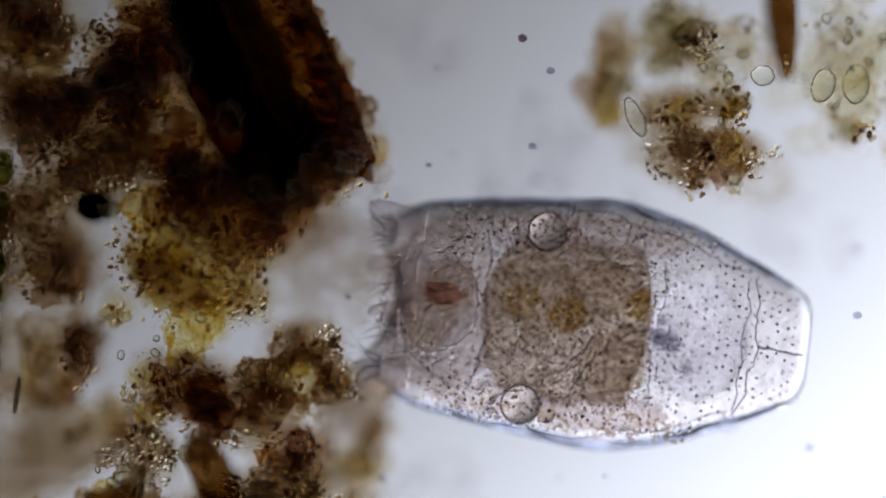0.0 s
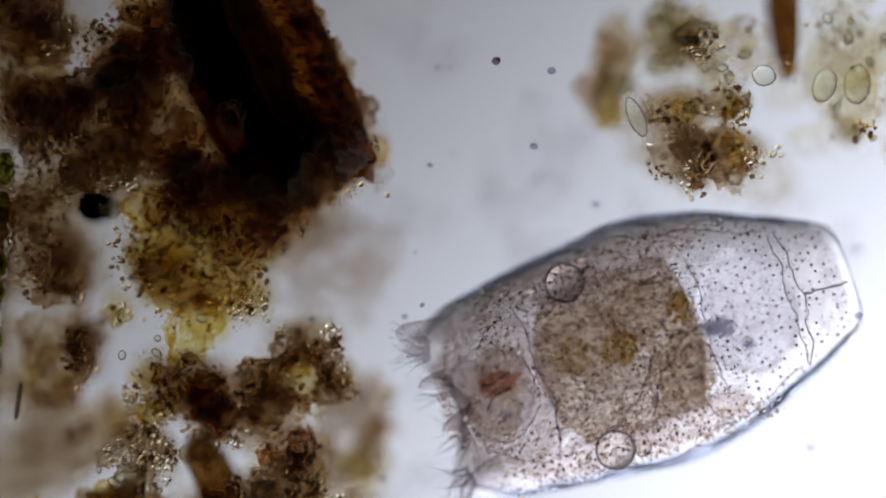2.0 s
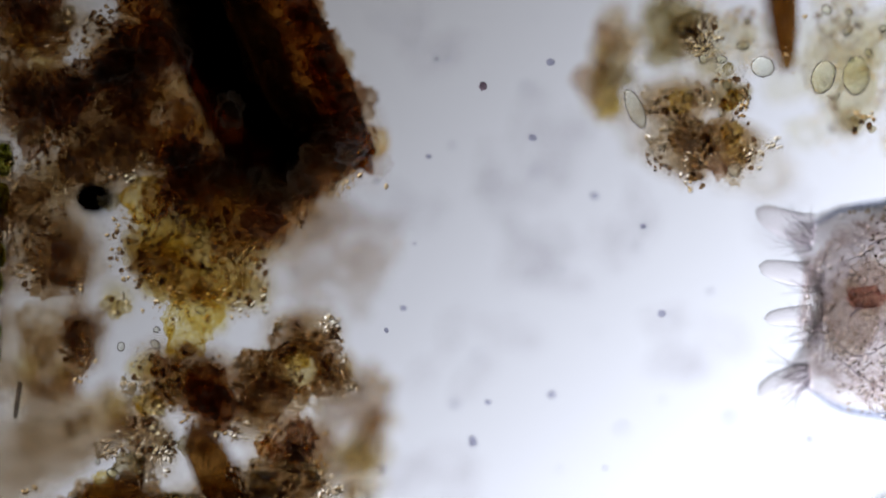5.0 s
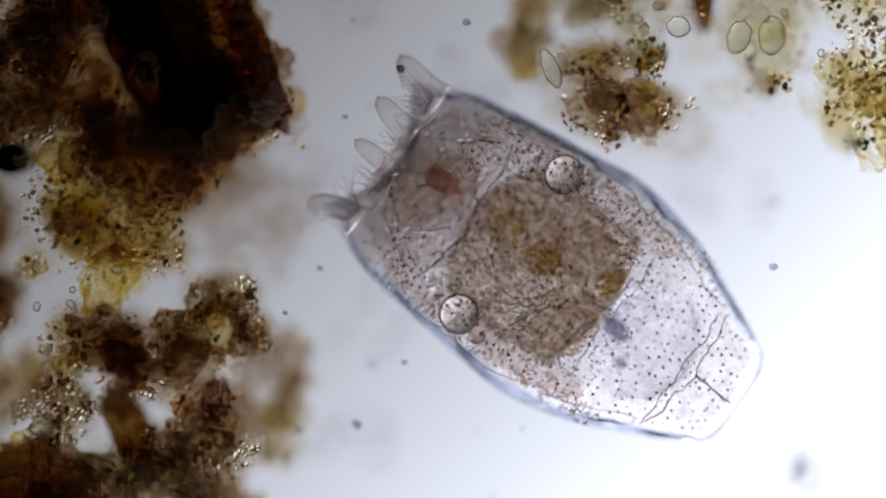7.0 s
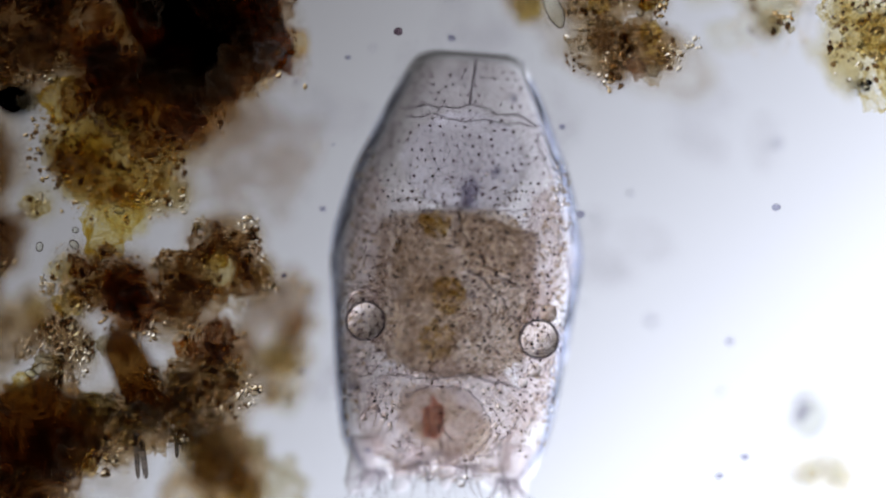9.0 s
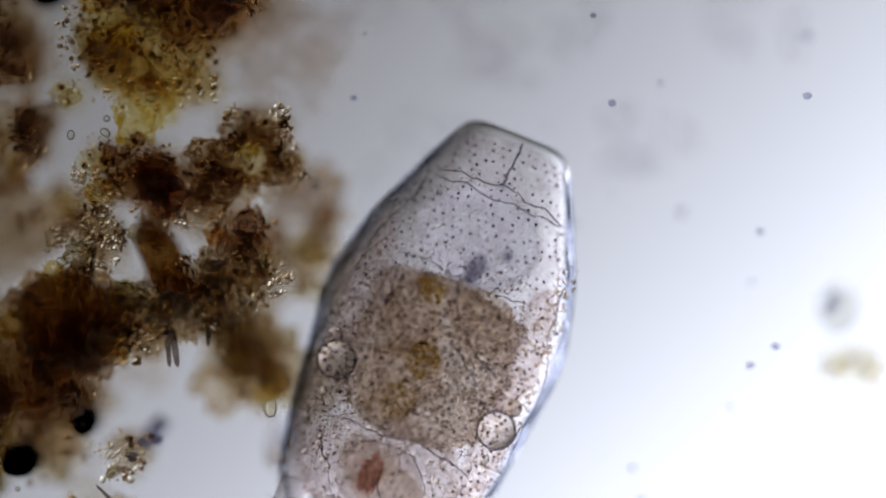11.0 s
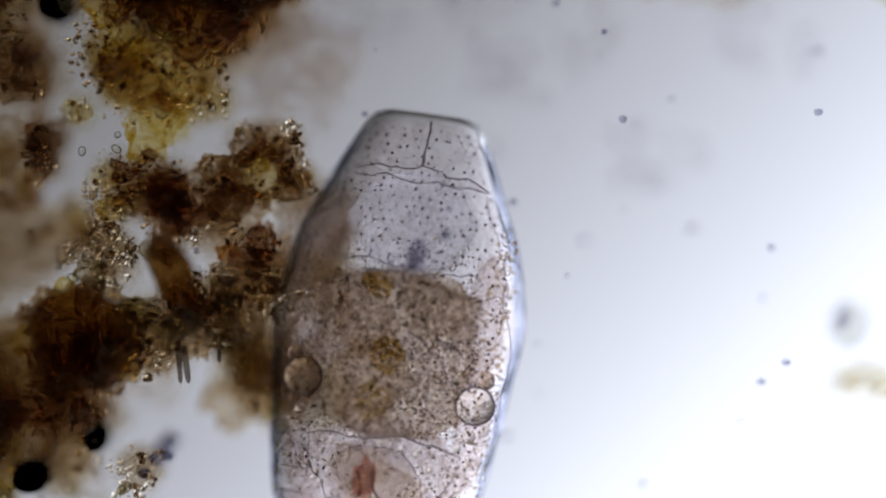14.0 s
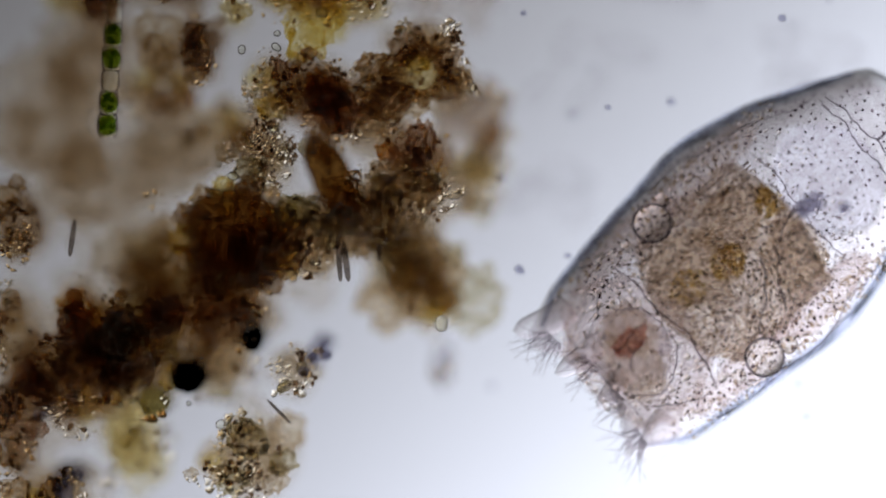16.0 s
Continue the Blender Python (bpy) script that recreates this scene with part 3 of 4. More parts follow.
def detritus_upper_left():
    it = root("plant_fragment", 452, 90, "large dark brown opaque fragment of plant tissue", "plant fragment")
    lump(it, "core", -60, -26, 200, 82, 66, FLOOR, -0.05, BLACKBROWN, 1, 0.2, "nearly black core", 5)
    lump(it, "core", 50, 138, 116, 66, 46, FLOOR, -0.05, BLACKBROWN, 5, 0.25, "nearly black core", 5)
    lump(it, "husk", -46, 26, 260, 98, 66, -0.26, -0.08, HUSK, 2, 0.25, "dark red brown tissue round the core", 5)
    lump(it, "husk", 16, 215, 104, 62, -14, -0.24, -0.08, HUSK, 9, 0.4, "dark red brown torn end", 5)
    lump(it, "rind", 56, 6, 236, 78, 62, -0.10, -0.02, RIND, 3, 0.28, "mottled brown fibrous rind", 5)
    rng = random.Random(77)
    for k in range(26):
        p = k / 25
        dx, dy = 66 + 118 * p + rng.gauss(0, 9) - 60 * max(0, p - 0.82) / 0.18, -90 + 260 * p + rng.gauss(0, 9)
        r = rng.uniform(14, 30)
        lump(it, "shred", dx, dy, r * rng.uniform(1, 1.6), r, rng.uniform(0, 180), -0.08 - r * U, -0.05 + rng.uniform(0, 0.04), rng.choice((F_BROWN, F_HUSK, F_RED, F_DARK)), 600 + k, 0.5)
    for k in range(22):
        p = k / 21
        dx, dy = 170 - 250 * p + rng.gauss(0, 12), 195 + 70 * math.sin(p * 2.4) + rng.gauss(0, 16)
        r = rng.uniform(16, 34)
        lump(it, "shred", dx, dy, r * rng.uniform(1, 1.6), r, rng.uniform(0, 180), -0.13 - r * U, -0.08 + rng.uniform(0, 0.05), rng.choice((F_GOLD, F_HUSK, F_RED, F_BROWN)), 640 + k, 0.5)
    grains(it, "grain_crust", 200, 66, 10, 80, 200, -26, -0.07, 0.02, 4.0, RINDGRAIN, 4, "amber granular crust")
    grains(it, "grain_crust", 220, 66, 10, 84, 210, -26, -0.07, 0.02, 4.0, DARKGRIT, 7, "dark granular crust")
    grains(it, "grain_crust", 46, 152, 50, 24, 110, -28, -0.02, 0.02, 5.5, DARKGRIT, 8, "fringe of dark grains")
    heap(330, 250, 60, 96, -20, FLOOR, -0.10, F_HUSK, 119, "golden brown film along the plant fragment", n=20)
    heap(140, 300, 80, 60, 0, FLOOR, -0.08, F_BEIGE, 117, "greyish thin flake of detritus", n=60)
    heap(330, 330, 60, 70, 0, FLOOR, -0.08, F_HUSK, 114, "brown flake against the plant fragment", n=40)
    heap(110, 195, 165, 62, 8, FLOOR, -0.06, F_DARK, 11, "dark brown soft flake of detritus", n=60)
    heap(205, 140, 74, 70, 0, FLOOR, -0.10, F_DARK, 12, "rounded dark brown flake of detritus")
    heap(20, 50, 90, 80, 0, FLOOR, -0.10, F_BROWN, 13, "ragged brown flake of detritus", n=50)
    heap(228, 150, 56, 70, 0, FLOOR, -0.10, F_DARK, 145, "blackish brown flake of detritus", n=20)
    heap(50, 205, 90, 55, 0, FLOOR, -0.10, F_DARK, 113, "dark brown thin flake of detritus", n=30)
    heap(0, 10, 60, 44, 0, FLOOR, -0.10, F_DARK, 146, "dark brown ragged flake of detritus", n=20)
    heap(110, 62, 70, 45, 0, FLOOR, -0.05, F_BEIGE, 14, "pale beige flake of detritus")
    heap(250, 70, 80, 90, 70, FLOOR, -0.04, F_HUSK, 15, "brown fibrous flake beside the plant fragment", n=60)
    heap(272, 278, 66, 26, 52, -0.3, 0.01, F_ORANGE, 16, "orange brown strip of detritus", n=30, more=((20, 20, 34, 22, F_RED),))
    heap(215, 270, 95, 60, 20, FLOOR, -0.05, F_BEIGE, 17, "grey granular flake of detritus", n=130)
    body("spore", 156, 365, 32, 29, 0, 0.01, BLACK, 18, "round black spore among brown detritus", "spore", "spores", rough=0.06)
    heap(333, 476, 128, 100, 20, FLOOR, -0.05, F_GOLD, 19, "golden yellow granular flake of detritus", n=320,
         more=((-70, 10, 40, 45, F_BROWN), (10, -80, 60, 40, F_OLIVE), (20, 60, 24, 20, F_ORANGE)))
    heap(430, 535, 46, 42, 0, FLOOR, -0.06, F_YELLOW, 20, "pale yellow flake of detritus")
    heap(192, 552, 34, 32, 0, FLOOR, -0.12, F_YELLOW, 21, "small pale yellow flake of detritus")
    heap(92, 482, 66, 58, 0, FLOOR, -0.04, F_DARK, 22, "blackish brown flake of detritus", n=30)
    heap(126, 620, 34, 66, -12, FLOOR, -0.02, F_RED, 23, "dark red brown flake of detritus", n=24, more=((-46, 10, 50, 56, F_BROWN), (0, 0, 26, 50, F_DARK)))
    heap(-42, 480, 46, 66, 0, FLOOR, -0.08, F_DARK, 147, "dark olive brown flake of detritus", n=40)
    heap(600, 280, 60, 70, 30, FLOOR, -0.10, F_HUSK, 118, "ragged brown fringe of the plant fragment", n=30)
    heap(470, 400, 110, 60, -20, FLOOR, -0.08, F_HUSK, 24, "brown flake at the foot of the plant fragment", n=70)
    heap(60, 370, 60, 110, 10, FLOOR, -0.10, F_BEIGE, 25, "grey beige flake of detritus", n=110)
    heap(560, 420, 70, 90, 20, FLOOR, -0.14, F_HAZE, 26, "pale blurred flake of detritus", n=40, grain=9)
    heap(535, 520, 50, 60, 10, FLOOR, -0.14, F_HAZE, 27, "pale brown soft flake of detritus")
    heap(640, 290, 40, 70, -20, FLOOR, -0.12, F_HAZE, 28, "thin pale flake of detritus", n=20)


def detritus_lower_left():
    heap(326, 658, 46, 30, 10, FLOOR, 0.0, F_DARK, 31, "dark red brown rounded flake of detritus", n=10)
    heap(365, 715, 88, 62, 10, FLOOR, -0.06, F_RED, 32, "reddish brown flake of detritus", n=70)
    heap(445, 735, 50, 60, 0, FLOOR, -0.06, F_BROWN, 33, "dark brown flake of detritus", n=60)
    heap(520, 805, 62, 50, 25, FLOOR, -0.06, F_RED, 34, "red brown flake of detritus", n=110)
    heap(548, 612, 56, 40, 0, FLOOR, -0.06, F_BROWN, 35, "grey brown granular flake round a yellow cyst", n=80)
    cyst = body("cyst", 531, 671, 37, 38, 0, 0.02, CYST, 36, "round pale yellow cyst", "cyst", "cysts", rough=0.1, n=60)
    for k in range(11):
        lump(cyst, "crust", 52 * math.cos(k * 0.571), 52 * math.sin(k * 0.571), 26, 18, 33 * k, -0.08, 0.0, (F_BROWN, F_DARK, F_BEIGE)[k % 3], 480 + k, 0.6)
        lump(cyst, "crust", 46 * math.cos(k * 0.571 + 0.3), 46 * math.sin(k * 0.571 + 0.3), 15, 10, 50 * k, -0.03, 0.01, DENSE[F_BROWN], 500 + k, 0.6)
    heap(268, 690, 44, 60, 10, FLOOR, -0.06, F_BROWN, 37, "brown granular flake of detritus", n=60)
    heap(172, 762, 72, 46, 0, FLOOR, -0.14, F_BROWN, 38, "soft brown flake of detritus")
    heap(250, 810, 56, 60, 0, FLOOR, -0.12, F_BEIGE, 39, "granular beige flake of detritus", n=150)
    body("faecal_pellet", 377, 866, 100, 38, 62, 0.02, REDBROWN, 40, "brown sausage-shaped pellet of waste", "pellet", "pellets", rough=0.14, more=((-22, -66, 30, 26, F_DARK), (10, 20, 40, 30, F_BROWN), (30, 60, 30, 28, F_RED)), n=20)
    heap(655, 750, 36, 78, 8, FLOOR, -0.24, F_DARK, 41, "blurred dark olive flake of detritus")
    heap(640, 860, 50, 70, 0, FLOOR, -0.18, F_BEIGE, 42, "blurred beige flake of detritus", more=((-6, -20, 30, 40, F_YELLOW),))
    heap(505, 880, 90, 50, 10, FLOOR, -0.08, F_BEIGE, 43, "granular beige flake of detritus", n=200)
    ball = body("detritus_ball", 202, 966, 98, 92, 0, 0.02, REDBROWN, 44, "round brown ball of packed detritus", "pellet", "pellets", n=320, rough=0.16)
    for k in range(14):
        lump(ball, "lump", 84 * math.cos(k * 0.45), 80 * math.sin(k * 0.45), 34, 26, 26 * k, -0.10, 0.0, (F_BROWN, DENSE[F_GOLD], F_DARK)[k % 3], 440 + k, 0.5)
    for k in range(5):
        lump(ball, "lump", 10 + 30 * math.cos(k * 1.3), 22 + 26 * math.sin(k * 1.3), 48, 40, 40 * k, -0.22, -0.02, F_DARK, 470 + k, 0.6)
    heap(320, 960, 60, 70, 0, FLOOR, -0.1, F_BEIGE, 45, "granular flake beside the brown ball", n=150)
    heap(540, 1042, 84, 84, 20, FLOOR, -0.16, F_BEIGE, 46, "blurred golden brown flake of detritus", more=((10, 30, 50, 50, F_BROWN), (20, 50, 26, 30, F_GOLD), (-40, -50, 70, 60, F_BEIGE)))
    heap(568, 1192, 26, 52, 0, FLOOR, -0.2, SLATEFILM, 66, "faint slate grey smudge of settled matter")
    heap(480, 960, 80, 50, 0, FLOOR, -0.14, F_BEIGE, 47, "thin pale flake of detritus", n=60)
    heap(130, 1095, 120, 54, -10, FLOOR, -0.06, F_RED, 48, "dark brown flake of detritus under the ball", n=60)
    heap(30, 1110, 70, 60, 0, FLOOR, -0.1, F_OLIVE, 49, "olive brown flake of detritus", n=60)
    heap(-95, 1120, 36, 84, 5, FLOOR, -0.04, F_HUSK, 50, "orange brown flake of detritus", more=((2, -20, 18, 50, F_ORANGE), (40, 50, 36, 40, F_GOLD)), n=20)
    heap(178, 1112, 70, 50, 0, FLOOR, -0.10, F_DARK, 141, "dark brown flake of detritus under the ball", n=40)
    heap(-150, 1200, 56, 70, 0, FLOOR, -0.08, F_DARK, 142, "dark brown ragged flake of detritus", n=60)
    heap(0, 1175, 60, 50, 0, FLOOR, -0.08, F_RED, 143, "red brown ragged flake of detritus", n=50)
    heap(150, 1200, 76, 56, 0, FLOOR, -0.14, F_BEIGE, 144, "greyish film round a black spore", n=40)
    body("spore", 112, 1212, 33, 32, 0, 0.02, BLACK, 51, "round black spore among brown detritus", "spore", "spores", rough=0.06)
    body("spore", 228, 1142, 22, 27, 0, 0.0, BLACK, 52, "small violet black spore beside detritus", "spore", "spores", rough=0.06)
    heap(-22, 1222, 34, 34, 0, FLOOR, 0.0, F_DARK, 53, "dark brown flake of detritus", n=40)
    body("cell", 52, 1257, 30, 26, 20, 0.01, OLIVE, 54, "rounded grey olive algal cell", "cell", "cells", rough=0.12, n=30)
    heap(345, 1170, 18, 38, 25, FLOOR, -0.02, SLATE, 55, "pointed slate grey flake of mineral")
    heap(300, 1200, 40, 40, 0, FLOOR, -0.08, F_BEIGE, 56, "pale flake of detritus", n=40)
    heap(220, 1360, 60, 76, 0, FLOOR, -0.06, F_BEIGE, 57, "grey granular flake of detritus", n=170)
    heap(150, 1370, 30, 40, 0, FLOOR, -0.1, F_BROWN, 58, "pinkish brown flake of detritus")
    heap(10, 1340, 70, 70, 0, FLOOR, -0.14, F_YELLOW, 59, "pale yellow thin flake of detritus", n=40)
    heap(-105, 1396, 34, 26, 0, FLOOR, -0.02, SLATE, 60, "grey clustered flake of detritus", n=60)
    body("cell", -152, 1278, 12, 14, 0, 0.01, SLATE, 61, "small grey round algal cell", "cell", "cells", rough=0.1)
    heap(-196, 942, 48, 66, 0, FLOOR, -0.02, F_DARK, 62, "dark brown granular flake of detritus", n=90)
    heap(-215, 1130, 40, 80, 0, FLOOR, -0.06, F_BROWN, 63, "ragged brown flake of detritus", n=30)
    heap(-205, 1310, 46, 110, 0, FLOOR, -0.04, F_DARK, 64, "dark brown flake of detritus", n=60)
    heap(-140, 1440, 70, 40, 0, FLOOR, -0.04, F_BROWN, 65, "ragged brown flake of detritus", n=30)


def detritus_fringe():
    """Thin brownish films round the lower flakes."""
    heap(-60, 640, 120, 110, 0, FLOOR, -0.2, F_MUCUS, 131, "faint greyish brown film of detritus")
    heap(60, 800, 110, 90, 0, FLOOR, -0.2, F_MUCUS, 132, "faint greyish brown film of detritus")
    heap(-60, 860, 130, 90, 0, FLOOR, -0.2, F_MUCUS, 133, "faint greyish brown film of detritus")
    heap(-140, 770, 120, 150, 0, FLOOR, -0.2, F_MUCUS, 135, "faint greyish brown film of detritus")
    heap(60, 1010, 90, 70, 0, FLOOR, -0.16, F_BEIGE, 134, "granular grey film of detritus", n=80)
    heap(-20, 1140, 110, 80, 0, FLOOR, -0.1, F_BROWN, 136, "ragged brown flake of detritus", n=60)
    heap(-90, 1240, 80, 70, 0, FLOOR, -0.1, F_BROWN, 138, "thin brown flake of detritus", n=60)
    heap(430, 920, 90, 60, 0, FLOOR, -0.12, F_BEIGE, 140, "granular beige film of detritus", n=120)
    heap(600, 760, 60, 110, 0, FLOOR, -0.18, F_HAZE, 141, "faint beige film of detritus")
    heap(60, 700, 70, 50, 0, FLOOR, -0.16, F_BROWN, 142, "soft pale brown flake of detritus")
    heap(470, 680, 60, 40, 0, FLOOR, -0.06, F_BROWN, 143, "brown granular flake of detritus", n=60)
    heap(640, 480, 60, 100, 20, FLOOR, -0.2, F_HAZE, 144, "faint greyish film of detritus")
    heap(-80, 480, 70, 90, 0, FLOOR, -0.16, F_BROWN, 145, "soft pale brown flake of detritus")
    heap(-60, 380, 80, 60, 0, FLOOR, -0.12, F_DARK, 146, "dark brown soft flake of detritus", n=20)
    heap(596, 690, 34, 44, 0, FLOOR, -0.06, F_BROWN, 149, "grey brown granular flake beside a cyst", n=40)
    heap(10, 1200, 90, 60, 0, FLOOR, -0.12, F_BROWN, 150, "soft brown flake of detritus", n=30)


def detritus_upper_right():
    heap(1096, 104, 42, 116, 4, FLOOR, -0.16, F_BROWN, 71, "soft blurred brown flake of detritus", more=((0, 20, 26, 60, F_OLIVE),))
    heap(1200, 44, 58, 76, 0, FLOOR, -0.14, F_OLIVE, 72, "olive brown flake of detritus")
    heap(1240, 78, 34, 34, 0, FLOOR, 0.0, F_BEIGE, 73, "grey brown granular flake of detritus", n=40)
    heap(1215, 184, 76, 36, -5, FLOOR, -0.04, F_BROWN, 74, "grey brown flake of detritus", n=25)
    heap(1315, 272, 62, 48, 10, FLOOR, -0.03, F_BROWN, 75, "brown rounded flake of detritus", n=8)
    heap(1248, 308, 28, 44, 30, FLOOR, -0.01, F_DARK, 76, "dark granular flake of detritus", n=20)
    heap(1205, 270, 60, 60, 30, FLOOR, -0.1, F_BEIGE, 77, "pale fringe of detritus", n=40)
    heap(1305, 175, 36, 40, 0, FLOOR, -0.06, F_OLIVE, 78, "olive flake of detritus", n=40)
    body("faecal_pellet", 1400, 0, 140, 27, 86, -0.06, REDBROWN, 79, "smooth red brown rod-shaped pellet", "pellet", "pellets", rough=0.12, n=14, more=((0, 40, 60, 18, F_RED),))
    heap(1300, 80, 70, 60, 0, FLOOR, -0.14, F_CREAM, 80, "thin pale flake of detritus", n=90)
    heap(1525, 130, 80, 140, 0, FLOOR, -0.14, F_CREAM, 81, "pale yellow thin flake of detritus", n=110)
    heap(1528, 230, 18, 20, 0, FLOOR, 0.0, F_OLIVE, 82, "small olive flake of detritus", n=12, grain=5)
    heap(1692, 244, 84, 96, 0, FLOOR, -0.06, F_YELLOW, 83, "golden brown flake of detritus", n=120)
    body("spore", 1685, 338, 11, 10, 0, 0.0, BLACK, 84, "small black spore on golden detritus", "spore", "spores", rough=0.06)
    heap(1700, 60, 90, 90, 0, FLOOR, -0.1, F_CREAM, 85, "pale yellow flake of detritus", n=100)


detritus_upper_left()
detritus_lower_left()
detritus_fringe()
detritus_upper_right()


def haze(x, y, rx, ry, seed):
    """Pale lumps added low on the glass: they mottle the brightness of the background."""
    it = root("background_mottle", x, y, "faint greyish mottle of the background light", "film", "settled films")
    for k in range(4):
        rng = random.Random(seed * 10 + k)
        lump(it, "lump", rng.gauss(0, 0.4) * rx, rng.gauss(0, 0.4) * ry, rx * rng.uniform(0.3, 0.6), ry * rng.uniform(0.3, 0.6), rng.uniform(0, 180), FLOOR, FLOOR + 0.02, HAZE, seed + k * 0.3, 0.6)


for k, (hx, hy) in enumerate(((760, 60), (900, 330), (700, 420), (1010, 240), (820, 640), (960, 480), (1130, 420), (1420, 420), (760, 880), (1240, 640))):
    haze(hx, hy, 110, 60, 500 + k)


def clear_cell(x, y, rx, ry, ang, seed, label, z=0.0):
    v, f = lump_verts(3, (rx * U, ry * U, 0.4 * min(rx, ry) * U), 0.08, seed, 1.6, ang)
    ob = mesh_object("clear_cell", v, f, CELLCLEAR, None)
    ob.location = spot(x, y, z)
    ring = []
    for k in range(37):
        e = math.tau * k / 36
        p, q = rx * math.cos(e), ry * math.sin(e)
        w = 1 + 0.10 * noise.noise(Vector((math.cos(e), math.sin(e), seed)) * 2)
        c, s = math.cos(radians(-ang)), math.sin(radians(-ang))
        ring.append(Vector(((p * c - q * s) * w, (p * s + q * c) * w, 0)) * U)
    v, f = tube(ring, [(1.1 + 0.5 * math.sin(3 * k + seed)) * U for k in range(37)], 6)
    mesh_object("rim", v, f, CELLRIM, ob, "thin dark outline of the cell")
    return tagged(ob, label, "cell", "clear cells")


def small_cells():
    """Scattered small round cells among the flakes."""
    rng = random.Random(11)
    for x, y, rx, ry, n in ((1320, 110, 90, 80, 9), (1230, 250, 90, 50, 9), (1530, 100, 60, 90, 8), (1660, 160, 80, 120, 8), (240, 820, 50, 50, 9), (500, 870, 90, 50, 10), (210, 240, 70, 60, 7),
                            (330, 500, 100, 80, 9), (330, 960, 60, 60, 7), (220, 1350, 60, 70, 7), (20, 1260, 70, 50, 6)):
        for k in range(n):
            r = rng.uniform(3.5, 8)
            clear_cell(x + rng.gauss(0, 0.6) * rx, y + rng.gauss(0, 0.6) * ry, r * rng.uniform(1, 1.5), r, rng.uniform(0, 180), rng.randrange(900), "tiny clear empty cell among detritus", rng.uniform(-0.02, 0.02))


small_cells()
clear_cell(1515, 150, 23, 34, 8, 201, "empty oval cell with a dark outline")
clear_cell(1457, 152, 20, 30, 20, 202, "bright angular empty cell")
clear_cell(1350, 134, 20, 18, 0, 203, "small round empty cell")
clear_cell(1500, 70, 10, 6, -50, 204, "tiny clear empty cell case")
clear_cell(1124, 208, 14, 36, -22, 205, "narrow greenish empty diatom shell")
clear_cell(1300, 316, 11, 12, 0, 206, "small round empty cell")
clear_cell(275, 625, 9, 6, 40, 207, "tiny clear empty cell case")
clear_cell(214, 629, 6, 8, 10, 208, "tiny clear empty cell case")
clear_cell(232, 328, 14, 9, 10, 209, "small clear dark-rimmed cell")
clear_cell(567, 1114, 11, 14, 0, 211, "small bright cell on golden detritus")
clear_cell(1604, 942, 34, 44, 10, 210, "pale round cell with dark outline", -0.27)


def algal_filament():
    """A chain of box-shaped algal cells, some green, some empty."""
    it = root("algal_filament", -5, 520, "chain of green algal cells, some empty", "alga")
    rows = [(266, 330, DULLGREEN, 16), (336, 400, DULLGREEN, 16), (404, 440, None, 15), (442, 492, DULLGREEN, 17), (494, 542, DULLGREEN, 15), (544, 580, None, 14),
            (582, 622, GREEN, 17), (624, 664, GREEN, 18), (666, 700, None, 16), (702, 742, GREEN, 17), (743, 782, GREEN, 18)]
    for top, bottom, m, r in rows:
        mid, half = (top + bottom) / 2, (bottom - top) / 2
        x = 7 - 34 * (mid - 266) / 516
        steps = (1, 0.94, 0.78, 0.42, 0, -0.42, -0.78, -0.94, -1)
        pts = [((x + 5) * U, (520 - mid + (half + 1.5) * s) * U, 0) for s in steps]
        v, f = tube(pts, [r * k * U for k in (0.62, 0.80, 0.93, 1, 1.0, 1, 0.93, 0.80, 0.62)], 16)
        cell = mesh_object("cell", v, f, CELLCLEAR, it, "clear cell wall")
        cell.location = (0, 0, 0.28)
        for side in (1, -1):
            v, f = tube([p + Vector((side * r * 0.95 * k * U, 0, 0)) for p, k in zip(map(Vector, pts), (0.62, 0.80, 0.93, 1, 1, 1, 0.93, 0.80, 0.62))], [1.5 * U] * 9, 6)
            mesh_object("wall_edge", v, f, LINE, cell, "dark edge of the cell wall")
        if m:
            pts = [((x + 5) * U, (520 - mid + half * 0.94 * s) * U, 0) for s in steps]
            v, f = tube(pts, [r * 0.9 * k * U * (1 + 0.12 * noise.noise(Vector((k * 3, mid, i)))) for i, k in enumerate((0.14, 0.54, 0.80, 0.97, 1.0, 0.97, 0.80, 0.54, 0.14))], 16)
            mesh_object("chloroplast", v, f, m, cell, "green chloroplast")
            granules(cell, 16, x + 5, 520 - mid, r * 0.7, half * 0.8, 10, 4, m, int(mid), "dark green grains")


algal_filament()


def needle(x, y, half, r, ang, label):
    pts = [Vector((0, half * s * U, 0)) for s in (-1, -0.8, -0.3, 0.3, 0.8, 1)]
    v, f = tube(pts, [r * k * U for k in (0.3, 0.8, 1, 1, 0.8, 0.3)], 8)
    ob = mesh_object("diatom", v, f, CELLRIM, None)
    ob.location, ob.rotation_euler = spot(x, y, 0.0), (0, 0, radians(-ang))
    return tagged(ob, label, "diatom", "needle diatoms")


needle(386, 1000, 40, 5, -4, "dark thin needle-shaped diatom")
needle(398, 1004, 36, 6, -8, "dark thin needle-shaped diatom")
needle(457, 985, 18, 4, 0, "short dark needle-shaped diatom")
DRIFT_NEEDLE = needle(-94, 813, 34, 5, 8, "grey thin needle-shaped diatom")
needle(280, 1270, 30, 3, -45, "thin pale thread-like diatom")


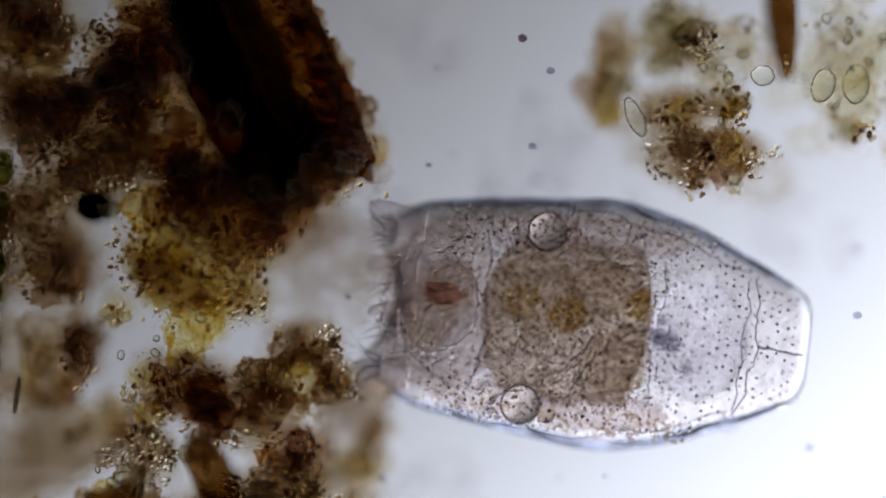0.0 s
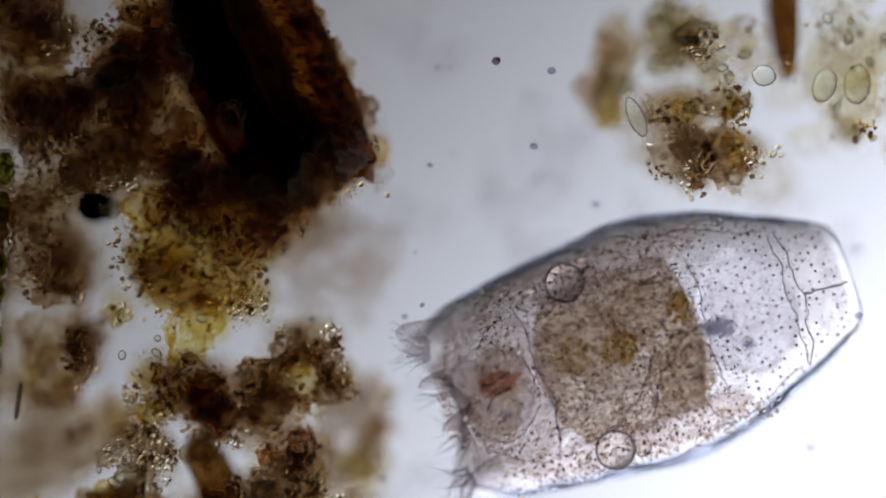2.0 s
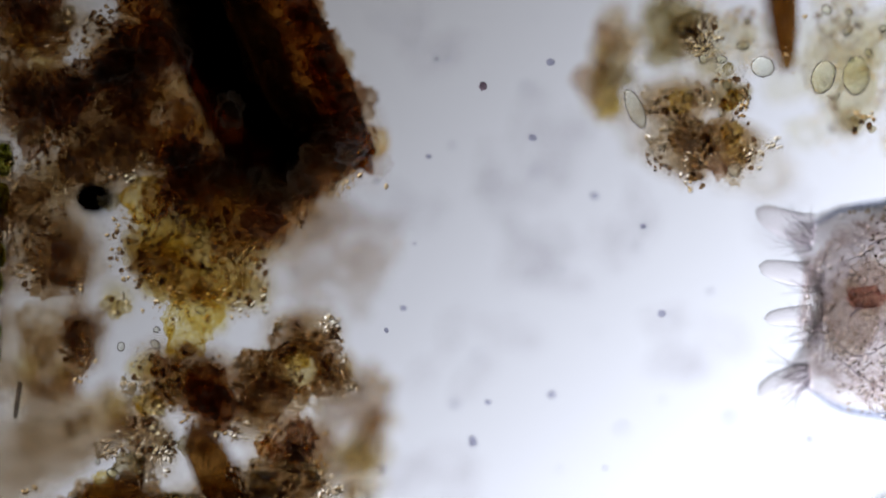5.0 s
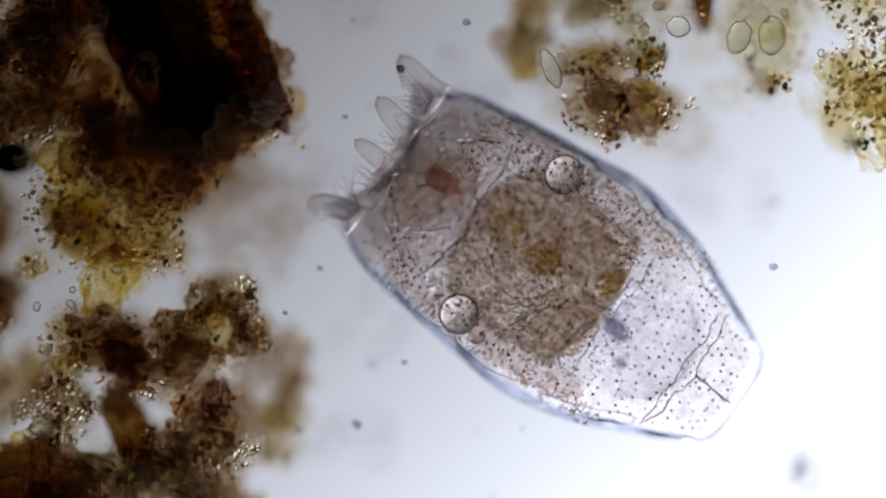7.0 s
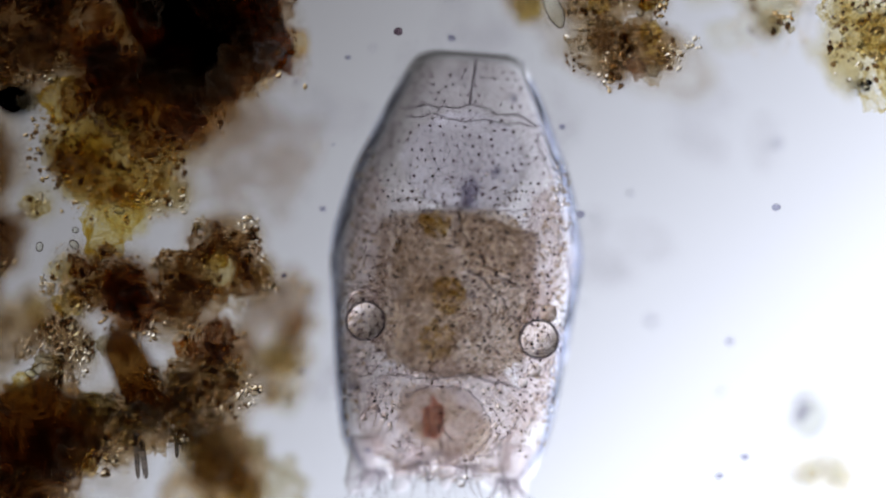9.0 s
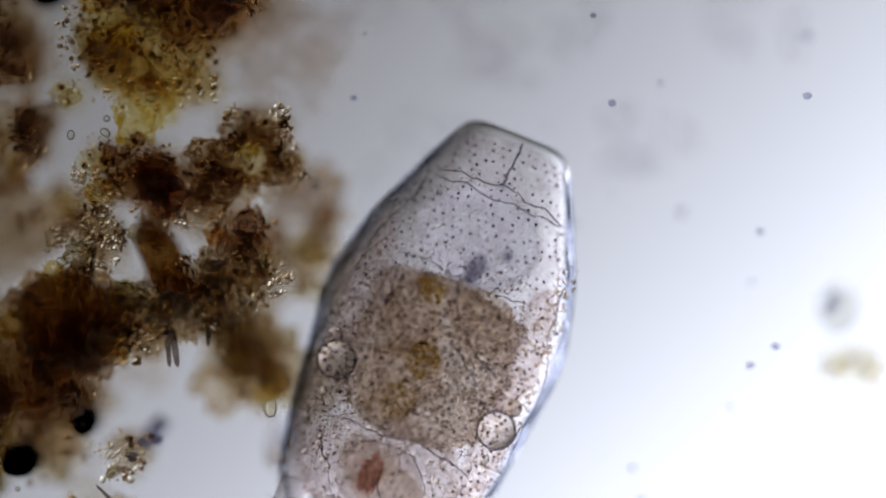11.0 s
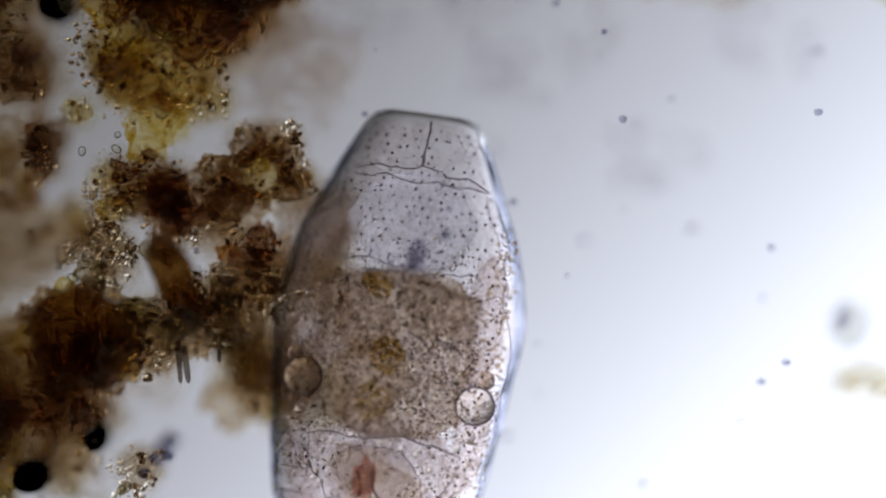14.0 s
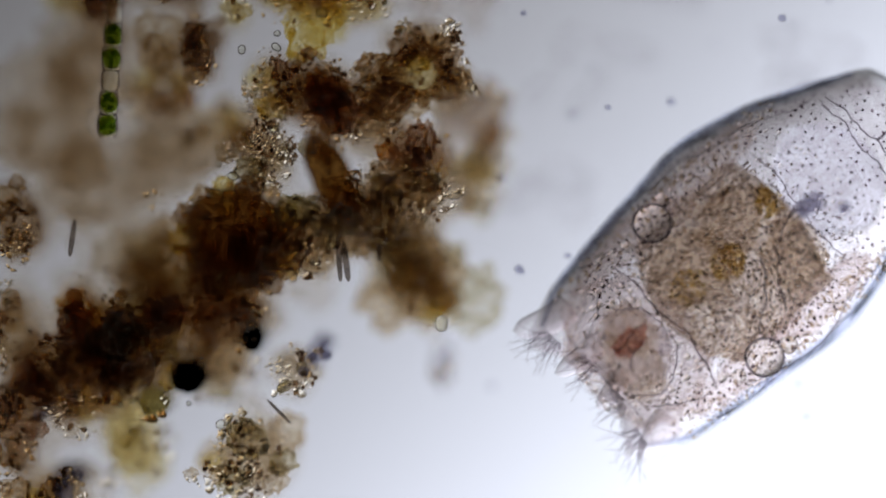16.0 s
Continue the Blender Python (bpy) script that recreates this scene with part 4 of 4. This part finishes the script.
def speck(x, y, r, z, seed, material=SPECK):
    v, f = lump_verts(2, (r * U, r * 0.8 * U, r * 0.7 * U), 0.3, seed)
    ob = mesh_object("speck", v, f, material, None)
    ob.location = spot(x, y, z)
    return tagged(ob, "tiny grey speck drifting in the water", "speck", "drifting specks")


heap(1628, 1046, 60, 44, 0, FLOOR, -0.2, F_CREAM, 151, "blurred pale olive flake of detritus")
body("detritus_flake", 1592, 934, 14, 30, 25, -0.22, SLATE, 152, "dark grey crescent beside a pale cell", "detritus", "detritus flakes")


def specks():
    rng = random.Random(7)
    for i in range(48):
        x, y = rng.uniform(640, 1560), rng.uniform(-40, 1300)
        if y < 400 and x > 1060:
            y += 420
        speck(x, y, rng.uniform(3, 9), rng.uniform(-0.25, -0.02), 300 + i)


specks()
DRIFTERS = [speck(925, 68, 9, 0.0, 401, DOT), speck(590, 525, 6, 0.0, 402), speck(760, 500, 5, 0.0, 403), speck(895, 700, 10, -0.06, 404)]


# ---- everything that moves ----
# seconds, centre between the droplets as seen (right, down), turn clockwise, height
SWIM = [(0.0, 944, 562, 7, 0), (0.3, 960, 610, -6, 0), (0.5, 980, 652, -16, -0.01), (1.0, 934, 674, -19, -0.025), (1.5, 950, 700, -19, -0.03), (2.0, 1043, 648, -19, 0), (2.3, 1075, 590, -15, 0),
        (2.5, 1076, 566, -7, 0), (2.8, 985, 550, 3, 0), (3.0, 885, 568, 4, 0), (3.2, 935, 567, 2, 0), (3.7, 1080, 575, -2, 0), (4.3, 1480, 570, -3, 0), (4.9, 1690, 550, 1, 0),
        (5.3, 1705, 545, 3, 0), (5.5, 1665, 560, 3, 0), (5.7, 1489, 580, 2, 0), (5.9, 1214, 603, 4, 0), (6.0, 1080, 594, 9, -0.03), (6.2, 789, 500, 28, 0), (6.5, 886, 548, 25, -0.03),
        (7.0, 905, 432, 35, 0), (7.2, 970, 500, 34, 0), (7.5, 990, 582, 21, 0), (7.7, 1000, 605, 3, 0), (8.0, 905, 684, -20, 0), (8.1, 860, 720, -42, 0.09), (8.2, 770, 800, -62, 0.09), (8.3, 775, 900, -80, 0.09),
        (8.5, 786, 952, -86, 0.09), (8.7, 800, 775, -86, 0), (9.0, 800, 585, -86, -0.02), (9.2, 805, 440, -83, 0), (9.5, 808, 335, -76, 0), (9.7, 802, 424, -81, 0), (10.3, 800, 560, -80, 0), (11.0, 730, 720, -68, 0),
        (11.8, 677, 733, -57, 0), (12.0, 706, 650, -65, 0), (12.2, 780, 540, -72, 0), (12.5, 819, 495, -74, -0.02), (12.8, 740, 720, -74, 0.09), (13.0, 710, 858, -78, 0.09), (13.2, 700, 820, -78, 0.09),
        (13.5, 680, 722, -82, 0), (14.0, 688, 692, -82, 0), (14.2, 708, 795, -60, 0), (14.3, 712, 850, -48, 0), (14.4, 690, 945, -34, -0.05), (14.5, 752, 956, -30, -0.08), (14.8, 830, 1000, -14, 0),
        (15.0, 926, 1022, -13, 0.09), (15.2, 1043, 887, -24, 0), (15.4, 1230, 745, -37, 0), (15.5, 1266, 660, -40, 0), (15.7, 1280, 560, -42, 0), (16.0, 1252, 514, -42, 0)]


# seconds, how far the lobes of the head reach out
REACH = [(0.0, 0.2), (1.0, 0.1), (2.0, 0.1), (2.5, 0.3), (3.0, 0.1), (4.2, 0.5), (5.5, 1.0), (6.0, 0.35), (6.5, 0.4), (7.0, 0.7), (7.5, 0.5), (8.0, 0.2), (9.0, 0.1), (9.5, 0.15), (10.5, 0.4), (12.0, 0.1), (12.5, 0.1), (13.5, 0.1), (15.0, 0.1), (16.0, 0.1)]


def motions():
    rows = []
    for t, x, y, turn, z in SWIM:
        sx, sy = stage_at(t)
        p = spot(x - sx, y - sy, -0.085 + z)
        rows.append((t, pose(p.x, p.y, p.z, 0, 0, -turn)))
    walk(ROTIFER, rows)
    for k, ob in enumerate(LOBES):
        p = ob.location.copy()
        walk(ob, [(t, pose(p.x - (min(reach, 0.9) - 0.35) * 0.08, p.y, p.z, 0, 0, 7 * math.sin(3.1 * t + k))) for t, reach in REACH])
    for k, ob in enumerate(TUFTS):
        p = ob.location.copy()
        walk(ob, [(0.25 * i, pose(p.x, p.y, p.z, 0, 0, 14 * math.sin(2.1 * i + k))) for i in range(65)])
    walk(DRIFT_NEEDLE, [(t, pose(*spot(x, y, 0.0), 0, 0, -8)) for t, x, y in ((0.0, 30, 700), (13.0, 32, 745), (14.5, 30, 751), (15.0, -113, 795), (15.5, -116, 925), (16.0, -86, 962))])
    for k, ob in enumerate(DRIFTERS):
        p = ob.location.copy()
        walk(ob, [(t, pose(p.x + 0.03 * math.sin(t + k) - 0.012 * t, p.y - 0.02 * t, p.z, 0, 0, 20 * t)) for t in range(0, 17, 4)])


motions()
